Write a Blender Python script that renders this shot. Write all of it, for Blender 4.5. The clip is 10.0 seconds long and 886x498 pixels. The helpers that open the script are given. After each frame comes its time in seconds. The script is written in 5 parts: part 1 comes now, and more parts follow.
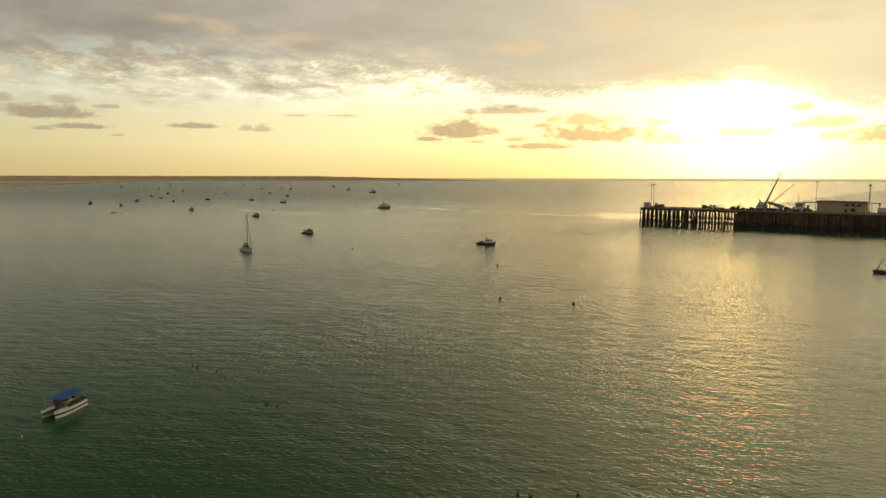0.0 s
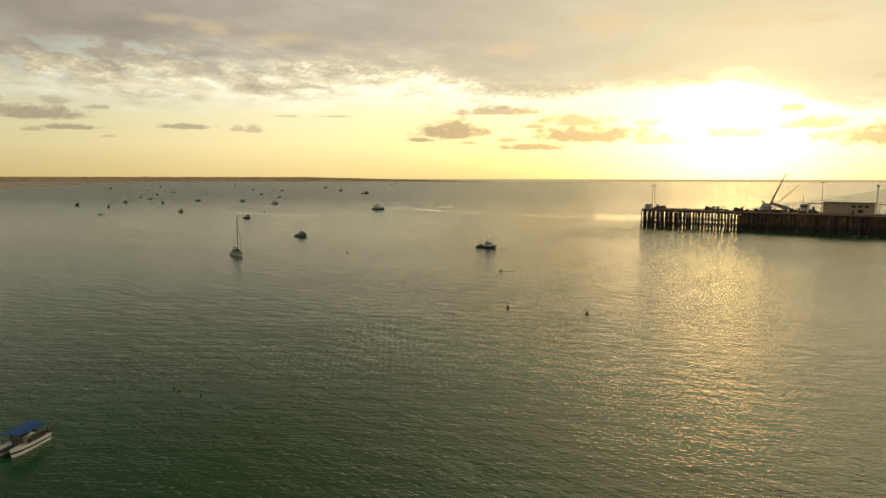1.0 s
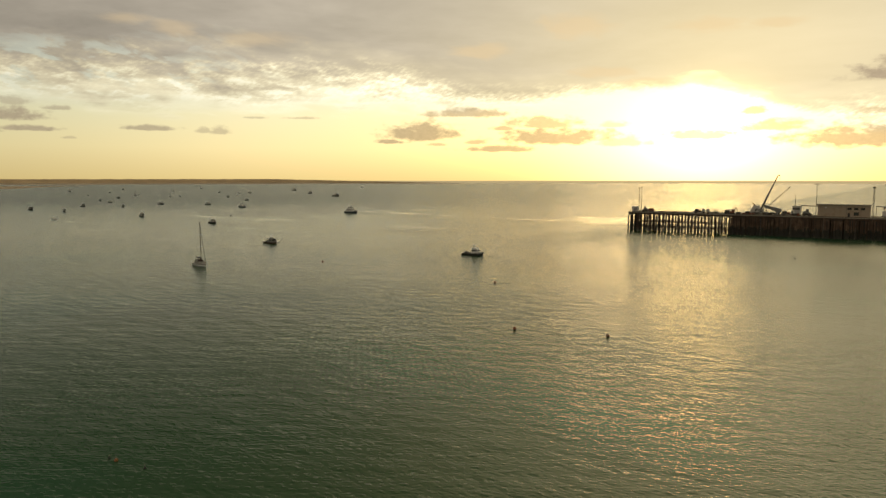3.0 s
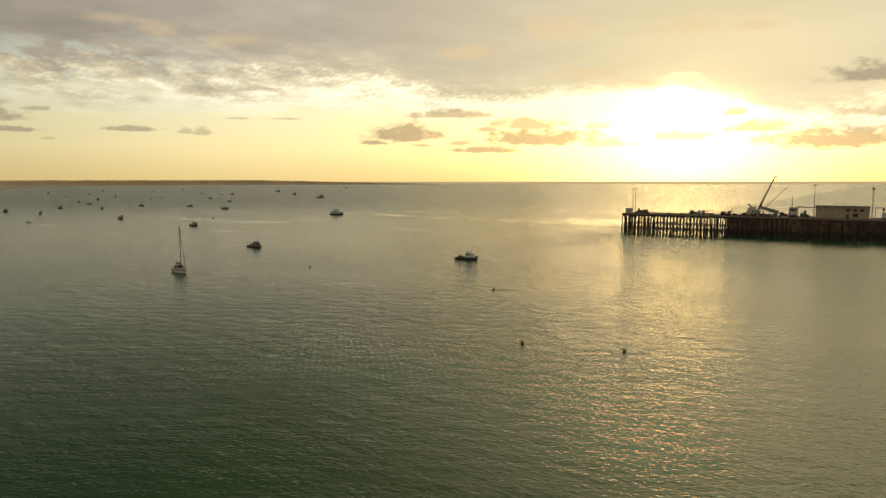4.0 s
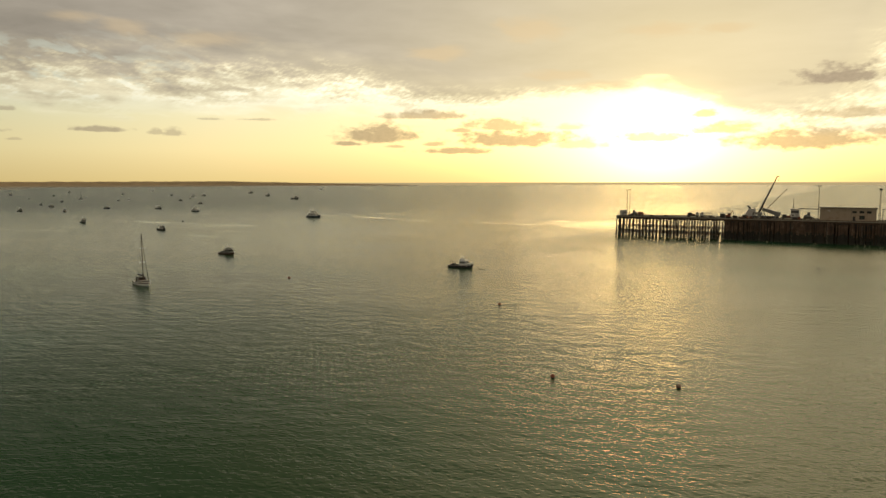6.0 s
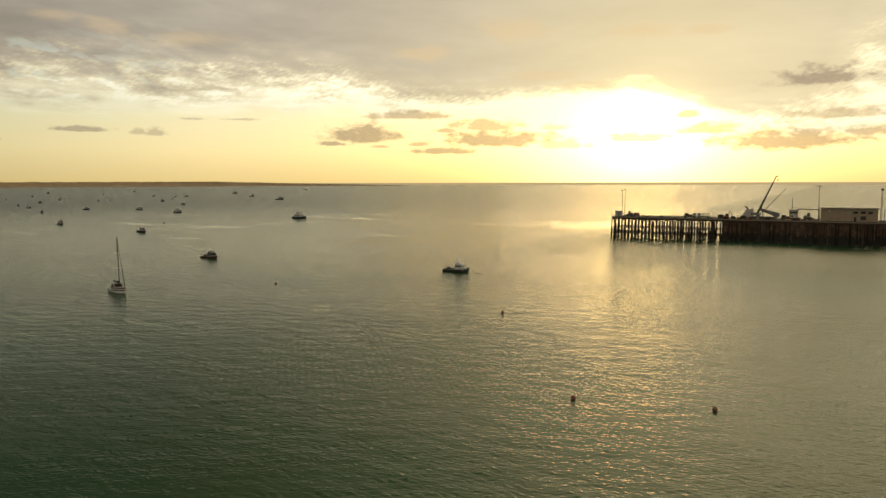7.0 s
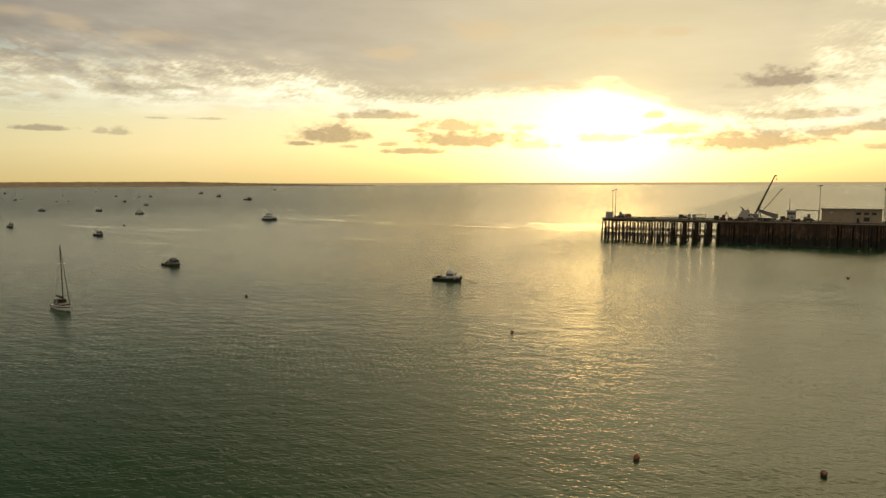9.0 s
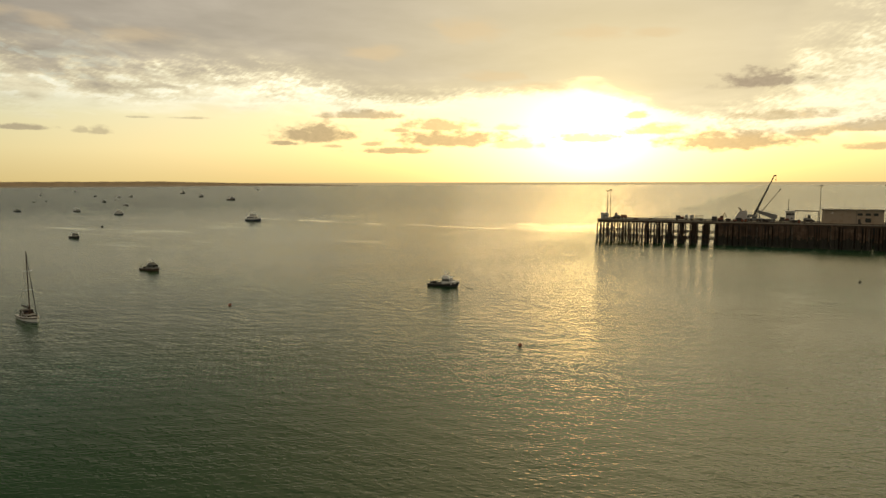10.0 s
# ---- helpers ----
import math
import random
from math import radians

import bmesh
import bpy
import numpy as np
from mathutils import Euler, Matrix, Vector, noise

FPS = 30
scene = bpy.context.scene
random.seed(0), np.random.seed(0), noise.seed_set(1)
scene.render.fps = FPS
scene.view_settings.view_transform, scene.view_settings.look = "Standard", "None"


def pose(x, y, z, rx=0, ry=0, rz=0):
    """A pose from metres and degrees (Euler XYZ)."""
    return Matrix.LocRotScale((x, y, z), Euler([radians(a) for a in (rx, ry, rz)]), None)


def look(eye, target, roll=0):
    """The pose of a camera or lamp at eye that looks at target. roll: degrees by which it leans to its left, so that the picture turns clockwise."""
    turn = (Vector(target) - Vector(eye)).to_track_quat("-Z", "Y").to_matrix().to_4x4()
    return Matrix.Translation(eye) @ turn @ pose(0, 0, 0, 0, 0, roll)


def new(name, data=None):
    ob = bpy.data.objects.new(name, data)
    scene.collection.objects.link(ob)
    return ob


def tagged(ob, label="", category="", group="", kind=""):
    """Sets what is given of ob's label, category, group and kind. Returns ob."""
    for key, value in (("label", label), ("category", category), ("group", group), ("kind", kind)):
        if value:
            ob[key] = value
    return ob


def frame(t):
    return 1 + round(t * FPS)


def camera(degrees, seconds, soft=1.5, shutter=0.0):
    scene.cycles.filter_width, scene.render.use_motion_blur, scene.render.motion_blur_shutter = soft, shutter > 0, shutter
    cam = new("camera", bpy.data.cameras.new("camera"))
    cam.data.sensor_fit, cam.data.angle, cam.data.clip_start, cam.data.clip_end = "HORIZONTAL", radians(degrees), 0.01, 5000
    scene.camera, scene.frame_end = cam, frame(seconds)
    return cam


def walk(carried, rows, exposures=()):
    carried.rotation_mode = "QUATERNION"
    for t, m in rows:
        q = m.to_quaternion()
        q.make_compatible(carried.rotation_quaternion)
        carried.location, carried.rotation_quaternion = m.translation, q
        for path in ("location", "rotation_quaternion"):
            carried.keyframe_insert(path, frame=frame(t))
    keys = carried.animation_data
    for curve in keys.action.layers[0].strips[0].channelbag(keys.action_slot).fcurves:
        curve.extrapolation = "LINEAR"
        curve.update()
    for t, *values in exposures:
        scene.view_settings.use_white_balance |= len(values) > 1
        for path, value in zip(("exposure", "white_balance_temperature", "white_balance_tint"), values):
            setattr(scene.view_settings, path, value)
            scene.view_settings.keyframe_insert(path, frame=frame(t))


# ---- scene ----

# ---------------------------------------------------------------- camera
cam = camera(64.98, 10.0)
# seconds, x, y, z, heading east of +y, tilt, roll
PATH = [
    (0, 0.00, 0.00, 30.00, 0.004, -5.978, 0.096),
    (0.5, -1.32, 5.55, 29.97, 0.323, -5.952, 0.097),
    (1, -2.66, 11.27, 29.97, 0.655, -5.906, 0.072),
    (1.5, -3.97, 16.78, 29.98, 1.156, -5.865, 0.035),
    (2, -5.19, 22.38, 30.00, 1.796, -5.822, 0.020),
    (2.5, -6.45, 27.88, 29.99, 2.462, -5.796, 0.001),
    (4, -10.20, 44.96, 30.09, 4.461, -5.684, -0.063),
    (4.5, -11.29, 50.66, 30.08, 4.892, -5.663, -0.081),
    (5, -12.42, 56.42, 30.08, 5.259, -5.631, -0.105),
    (5.5, -13.44, 62.05, 30.08, 5.862, -5.617, -0.115),
    (7, -16.25, 79.18, 30.01, 7.794, -5.596, -0.151),
    (7.5, -17.03, 84.75, 29.95, 8.261, -5.592, -0.154),
    (8, -17.76, 90.51, 29.90, 8.956, -5.589, -0.154),
    (8.5, -18.40, 96.17, 29.85, 9.615, -5.594, -0.176),
    (9, -19.10, 102.00, 29.83, 10.278, -5.599, -0.159),
    (9.5, -19.79, 107.63, 29.85, 10.933, -5.601, -0.165),
    (10, -20.28, 113.39, 29.94, 11.575, -5.619, -0.157),
]
walk(cam, [(t, pose(x, y, z, 90 + tilt, 0, -turn) @ pose(0, 0, 0, 0, 0, roll)) for t, x, y, z, turn, tilt, roll in PATH],
     exposures=[(0, 0.03), (5, -0.05), (10, -0.11)])

# ---------------------------------------------------------------- sky and sun
SUN_AZ, SUN_EL = 23.6, 4.2


def lin(r, g, b, k=1.0):
    """Linear colour from an 8-bit one."""
    f = lambda v: (v / 255 / 12.92) if v <= 10 else ((v / 255 + 0.055) / 1.055) ** 2.4
    return (f(r) * k, f(g) * k, f(b) * k, 1.0)


class Net:
    """Short hand for a node tree."""

    def __init__(self, tree):
        self.tree = tree

    def node(self, kind):
        return self.tree.nodes.new(kind)

    def put(self, socket, value):
        if isinstance(value, bpy.types.NodeSocket):
            self.tree.links.new(value, socket)
        elif socket.type == "VECTOR":
            socket.default_value = value[:3]
        else:
            socket.default_value = value

    def math(self, op, a, b=0.0, c=0.0, clamp=False):
        n = self.node("ShaderNodeMath")
        n.operation, n.use_clamp = op, clamp
        for s, v in zip(n.inputs, (a, b, c)):
            self.put(s, v)
        return n.outputs[0]

    def add(self, a, b): return self.math("ADD", a, b)
    def sub(self, a, b): return self.math("SUBTRACT", a, b)
    def mul(self, a, b): return self.math("MULTIPLY", a, b)
    def div(self, a, b): return self.math("DIVIDE", a, b)

    def step(self, v, lo, hi, a=0.0, b=1.0):
        n = self.node("ShaderNodeMapRange")
        n.interpolation_type = "SMOOTHSTEP"
        for i, x in enumerate((v, lo, hi, a, b)):
            self.put(n.inputs[i], x)
        return n.outputs[0]

    def noise(self, vec, scale, detail=4.0, rough=0.55, distort=0.0):
        n = self.node("ShaderNodeTexNoise")
        self.put(n.inputs["Vector"], vec)
        n.inputs["Scale"].default_value = scale
        n.inputs["Detail"].default_value = detail
        n.inputs["Roughness"].default_value = rough
        n.inputs["Distortion"].default_value = distort
        return n.outputs[0]

    def xyz(self, x, y, z=0.0):
        n = self.node("ShaderNodeCombineXYZ")
        for s, v in zip(n.inputs, (x, y, z)):
            self.put(s, v)
        return n.outputs[0]

    def mix(self, f, a, b, blend="MIX"):
        n = self.node("ShaderNodeMix")
        n.data_type, n.blend_type = "RGBA", blend
        self.put(n.inputs[0], f), self.put(n.inputs[6], a), self.put(n.inputs[7], b)
        return n.outputs[2]

    def ramp(self, f, stops):
        n = self.node("ShaderNodeValToRGB")
        self.put(n.inputs[0], f)
        el = n.color_ramp.elements
        while len(el) < len(stops):
            el.new(0.5)
        for e, (p, c) in zip(el, stops):
            e.position, e.color = p, c
        return n.outputs[0]

    def scale(self, col, f):
        n = self.node("ShaderNodeVectorMath")
        n.operation = "SCALE"
        self.put(n.inputs[0], col), self.put(n.inputs[3], f)
        return n.outputs[0]

    def plus(self, a, b):
        n = self.node("ShaderNodeVectorMath")
        n.operation = "ADD"
        self.put(n.inputs[0], a), self.put(n.inputs[1], b)
        return n.outputs[0]


world = bpy.data.worlds.new("sky")
scene.world = world
world.use_nodes = True
wt = world.node_tree
wt.nodes.clear()
N = Net(wt)
way = N.node("ShaderNodeTexCoord").outputs["Generated"]
sep = N.node("ShaderNodeSeparateXYZ")
N.put(sep.inputs[0], way)
dx, dy, dz = sep.outputs
az = N.mul(N.math("ARCTAN2", dx, dy), 57.29578)
el = N.mul(N.math("ARCSINE", dz), 57.29578)
up = N.math("MAXIMUM", dz, 0.0)
# flat cloud ceiling seen in perspective
cz = N.add(up, 0.035)
ceil = N.xyz(N.div(dx, cz), N.div(dy, cz))

sky_tex = N.node("ShaderNodeTexSky")
sky_tex.sky_type, sky_tex.sun_disc, sky_tex.dust_density = "NISHITA", False, 3.0
sky_tex.sun_elevation, sky_tex.sun_rotation = radians(SUN_EL), radians(SUN_AZ)
haze = N.ramp(N.div(el, 40.0), [(0.0, lin(238, 213, 146)), (0.06, lin(242, 228, 174)), (0.125, lin(230, 225, 186)), (0.18, lin(204, 209, 192)),
                                (0.4, lin(165, 176, 176)), (1.0, lin(128, 142, 150))])
clear = N.plus(N.scale(haze, N.step(az, -36.0, -8.0, 0.70, 0.94)), N.scale(sky_tex.outputs[0], 0.05))

# glow of the hidden sun
da = N.sub(az, SUN_AZ)


def bell(x0, w, y0, h, power=2.0):
    a = N.math("POWER", N.math("ABSOLUTE", N.div(N.sub(az, x0), w)), power)
    b = N.math("POWER", N.math("ABSOLUTE", N.div(N.sub(el, y0), h)), power)
    return N.math("EXPONENT", N.mul(N.add(a, b), -1.0))


core = bell(SUN_AZ, 3.6, 3.9, 2.5)
near = bell(SUN_AZ - 0.3, 8.8, 1.2, 4.2)
wide = bell(SUN_AZ, 19.0, 3.0, 11.0, 1.4)
soft = N.plus(N.scale(lin(238, 238, 220), N.mul(near, 0.62)), N.scale(lin(255, 222, 100), N.mul(wide, 0.30)))
disc = N.scale(lin(255, 210, 110), N.mul(core, 5.0))
glow = N.plus(soft, disc)

# high sheet of cloud: a smooth grey deck above, breaking into small bright cells along its lower border
def curve(v, lo, hi, pts):
    """A smooth run of values over v, from points (v, value up to 20)."""
    return N.mul(N.ramp(N.div(N.sub(v, lo), hi - lo), [((p - lo) / (hi - lo), (q / 20, q / 20, q / 20, 1)) for p, q in pts]), 20.0)


big = N.noise(ceil, 0.22, 3.0, 0.5)
mid = N.noise(ceil, 0.9, 6.0, 0.6, 0.2)
skew = N.xyz(N.add(N.mul(az, 0.34), N.mul(el, 0.22)), N.add(el, N.mul(az, 0.035)))
cells = N.noise(skew, 1.3, 4.0, 0.5, 0.4)
tiny = N.noise(N.xyz(N.sub(N.mul(az, 0.62), N.mul(el, 0.75)), el), 4.2, 2.0, 0.5, 0.3)
banks = N.noise(skew, 0.42, 3.0, 0.55)
lower = curve(az, -40.0, 60.0, [(-32, 5.9), (-18, 5.5), (-6, 5.7), (4, 5.2), (12, 5.7), (22.5, 7.2), (29, 5.2), (33, 3.2), (44, 3.2)])
upper = curve(az, -40.0, 60.0, [(-32, 9.0), (-20, 9.6), (-8, 9.3), (2, 8.0), (10, 6.9), (22, 7.6), (29, 5.6), (35, 5.2), (39, 9.6), (46, 11.5)])
wav = N.add(N.mul(N.sub(banks, 0.5), 3.0), N.mul(N.sub(cells, 0.5), 1.8))
over = N.add(N.sub(el, lower), wav)
deep = N.add(N.div(N.sub(el, lower), N.sub(upper, lower)), N.add(N.mul(N.sub(banks, 0.5), 1.5), N.mul(N.sub(mid, 0.5), 0.7)))
border = N.step(deep, 1.5, 0.7)
grain = N.mul(N.add(N.mul(N.sub(cells, 0.5), 1.5), N.mul(N.sub(tiny, 0.5), N.step(az, -16.0, 4.0, 0.5, 1.1))), border)
# dark sides of the cells stay weaker than the lit ones, and fade towards the border
grain = N.math("MINIMUM", grain, N.mul(grain, N.step(deep, 0.1, 0.8, 0.25, 0.7)))
thick = N.add(N.add(N.mul(deep, 0.55), grain), N.step(az, 4.0, -18.0, 0.0, 0.22))
sheet_col = N.ramp(thick, [(0.10, lin(255, 249, 222, 1.12)), (0.30, lin(246, 236, 200)), (0.46, lin(222, 209, 176)), (0.66, lin(194, 182, 158)), (0.95, lin(176, 166, 150))])
deck_vary = N.add(N.mul(N.sub(mid, 0.5), 0.85), N.add(N.mul(N.sub(big, 0.5), 0.35), N.mul(N.sub(banks, 0.5), 0.25)))
sheet_col = N.scale(sheet_col, N.add(N.sub(1.0, deck_vary), N.step(az, 0.0, -28.0, 0.0, -0.25)))
sheet_col = N.mix(N.mul(bell(28.0, 22.0, 10.0, 8.0), 0.6), sheet_col, lin(244, 226, 180))
# the deck darkens overhead and away from the sun
# cloud above the view, added bright right of the sun to lighten the water
toward = N.math("EXPONENT", N.mul(N.math("POWER", N.div(N.math("ABSOLUTE", N.sub(da, 12.0)), 28.0), 2.0), -1.0))
high_col = N.mix(toward, lin(70, 80, 64), lin(240, 216, 164, 2.8))
sheet_col = N.mix(N.step(el, 13.0, 24.0), sheet_col, N.scale(high_col, N.add(0.75, N.mul(mid, 0.5))))
sheet_col = N.scale(sheet_col, N.step(el, 18.0, 52.0, 1.12, 0.30))
# the sky opposite the sun is pale and even
away = N.mul(N.step(N.math("ABSOLUTE", da), 80.0, 140.0), N.step(el, -2.0, 6.0))
sheet_col = N.mix(away, sheet_col, N.scale(lin(214, 200, 182), N.add(0.38, N.mul(mid, 0.4))))
# holes that show pale blue sky on the side away from the sun
holes = N.mul(N.step(N.noise(skew, 0.75, 4.0, 0.6, 0.3), 0.50, 0.60), N.mul(N.step(az, -6.0, -22.0), N.mul(border, N.step(deep, -0.1, 0.5))))
sheet_op = N.mul(N.mul(N.step(over, -0.9, 1.1), N.step(thick, -0.25, 0.35, 0.55, 0.98)), N.sub(1.0, N.mul(holes, 0.75)))
sheet_glow = N.plus(N.plus(sheet_col, N.scale(soft, N.step(thick, 0.1, 0.6, 0.92, 0.68))), N.scale(disc, 0.3))
puffs = 0.0
lump = N.add(N.mul(N.sub(mid, 0.5), 1.6), N.mul(N.sub(cells, 0.5), 1.6))
for a, e, w, h in ((-20.9, 11.6, 1.5, 0.4), (-17.5, 11.1, 1.6, 0.5), (-11.4, 10.7, 3.4, 0.5), (6.4, 10.1, 2.0, 0.55), (14.0, 11.9, 2.5, 0.8),
                   (23.7, 11.4, 2.5, 0.55), (15.8, 8.3, 2.2, 0.4), (19.2, 7.4, 2.2, 0.35), (28.0, 11.2, 1.8, 0.4)):
    ea, ee = N.div(N.sub(az, a), w), N.div(N.sub(el, e), h)
    puffs = N.math("MAXIMUM", puffs, N.step(N.add(N.math("SQRT", N.add(N.mul(ea, ea), N.mul(ee, ee))), lump), 1.5, 0.4))
sheet_glow = N.mix(N.mul(puffs, N.step(az, -10.0, 8.0, 0.32, 0.5)), sheet_glow, N.plus(lin(234, 204, 156), N.scale(soft, 0.3)))
sky_col = N.mix(sheet_op, N.plus(clear, glow), sheet_glow)

# low separate clouds, flat below and lumpy above: heading, elevation, half width, half height, weight
rag = N.sub(N.noise(N.xyz(N.mul(az, 0.5), el), 1.5, 3.0, 0.55), 0.5)
rag2 = N.sub(N.noise(N.xyz(N.mul(az, 0.6), el), 4.2, 4.0, 0.6), 0.5)
wob = N.add(N.mul(rag, 2.1), N.mul(rag2, 0.45))
low = 0.0
for a, e, w, h, k in ((-29.4, 4.35, 3.0, 0.75, 1.0), (-27.3, 3.5, 1.7, 0.32, 0.95), (-19.6, 3.75, 2.0, 0.3, 0.85), (-15.6, 3.65, 0.6, 0.3, 0.55), (-14.4, 3.6, 0.8, 0.45, 0.6),
                      (-28.1, 5.3, 1.1, 0.5, 0.6), (-25.6, 5.0, 0.9, 0.25, 0.7), (-29.6, 3.3, 0.7, 0.25, 0.7), (-24.8, 2.95, 0.5, 0.15, 0.5), (-31.9, 5.2, 0.6, 0.5, 0.6),
                      (1.4, 3.5, 3.0, 1.1, 1.0), (-1.1, 2.95, 1.1, 0.26, 0.95), (2.6, 2.75, 0.8, 0.2, 0.7), (5.3, 5.15, 3.4, 0.5, 0.9), (8.0, 4.0, 1.0, 0.3, 0.85),
                      (11.2, 4.3, 3.2, 0.7, 0.85), (12.2, 3.15, 4.6, 0.95, 1.0), (7.8, 2.35, 2.9, 0.36, 0.95), (5.8, 2.9, 0.9, 0.25, 0.8), (17.6, 2.8, 2.6, 0.55, 0.65),
                      (16.5, 4.2, 1.4, 0.35, 0.6), (23.3, 3.2, 2.8, 0.55, 0.9), (26.9, 4.95, 1.3, 0.42, 0.9), (28.5, 3.75, 2.3, 0.6, 0.9), (36.0, 7.15, 2.6, 0.95, 1.0), (37.0, 6.9, 4.6, 0.5, 0.35),
                      (33.8, 2.7, 4.8, 1.15, 1.0), (39.0, 3.3, 1.7, 0.6, 0.9), (43.0, 3.6, 2.6, 0.6, 0.9), (43.2, 2.2, 2.4, 0.35, 0.8), (37.1, 4.6, 3.6, 0.55, 0.75),
                      (-11.7, 4.75, 0.8, 0.14, 0.55), (-8.2, 4.78, 1.3, 0.14, 0.55)):
    ea = N.div(N.sub(az, a), w)
    up_ = N.sub(el, e)
    ee = N.math("MAXIMUM", N.div(up_, h), N.div(up_, -0.42 * h))
    r = N.add(N.math("SQRT", N.add(N.mul(ea, ea), N.mul(ee, ee))), wob)
    low = N.math("MAXIMUM", low, N.step(r, 1.3, 0.5, 0.0, k))
low_col = N.plus(N.mix(N.step(N.math("ABSOLUTE", da), 8.0, 40.0), lin(204, 174, 126), lin(166, 150, 126)), N.plus(N.scale(soft, 0.20), N.scale(disc, 0.03)))
low_col = N.mix(N.step(el, 6.0, 7.0), low_col, lin(178, 158, 132))
low_col = N.scale(low_col, N.add(1.0, N.mul(rag2, 0.5)))
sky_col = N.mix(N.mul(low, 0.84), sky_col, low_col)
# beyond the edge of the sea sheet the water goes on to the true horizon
# the sun's golden shine on that water is put into its colour
far_sea_lit = N.plus(lin(168, 152, 118), N.scale(lin(255, 206, 110), N.mul(wide, 0.26)))
sky_col = N.mix(N.step(el, -0.19, -0.13), far_sea_lit, sky_col)
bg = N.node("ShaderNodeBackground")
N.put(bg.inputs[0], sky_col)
bg.inputs[1].default_value = 1.0
N.put(N.node("ShaderNodeOutputWorld").inputs[0], bg.outputs[0])

sun = new("sun", bpy.data.lights.new("sun", "SUN"))
sun.data.energy, sun.data.angle, sun.data.color = 0.04, radians(22.0), (1.0, 0.80, 0.48)
sun_way = Vector((math.sin(radians(SUN_AZ)) * math.cos(radians(SUN_EL)), math.cos(radians(SUN_AZ)) * math.cos(radians(SUN_EL)), math.sin(radians(SUN_EL))))
sun.matrix_world = look(sun_way * 300, (0, 0, 0))

# ---------------------------------------------------------------- materials


def material(name, colour, rough=0.6, metal=0.0, vary=0.25, size=1.5, bump=0.1, stain=None, stain_amount=0.4):
    """A worn surface: colour varied by grain and by larger patches, with fine relief."""
    m = bpy.data.materials.new(name)
    m.use_nodes = True
    n = Net(m.node_tree)
    b = m.node_tree.nodes["Principled BSDF"]
    co = n.node("ShaderNodeTexCoord").outputs["Object"]
    g = n.noise(co, 6.0 / size, 5.0, 0.65)
    p = n.noise(co, 0.9 / size, 3.0, 0.5)
    rnd = n.node("ShaderNodeObjectInfo").outputs["Random"]
    k = n.add(n.add(n.mul(n.sub(g, 0.5), vary), n.mul(n.sub(p, 0.5), vary)), n.mul(n.sub(rnd, 0.5), vary * 0.5))
    col = n.scale((*colour[:3],), n.add(k, 1.0))
    if stain:
        col = n.mix(n.mul(n.step(p, 0.48, 0.68), stain_amount), col, (*stain[:3], 1.0))
    n.put(b.inputs["Base Color"], col)
    n.put(b.inputs["Roughness"], n.step(g, 0.2, 0.8, max(rough - 0.12, 0.03), min(rough + 0.12, 1.0)))
    b.inputs["Metallic"].default_value = metal
    if bump:
        bp = n.node("ShaderNodeBump")
        bp.inputs["Strength"].default_value = bump
        bp.inputs["Distance"].default_value = 0.05
        n.put(bp.inputs["Height"], g)
        n.put(b.inputs["Normal"], bp.outputs[0])
    return m


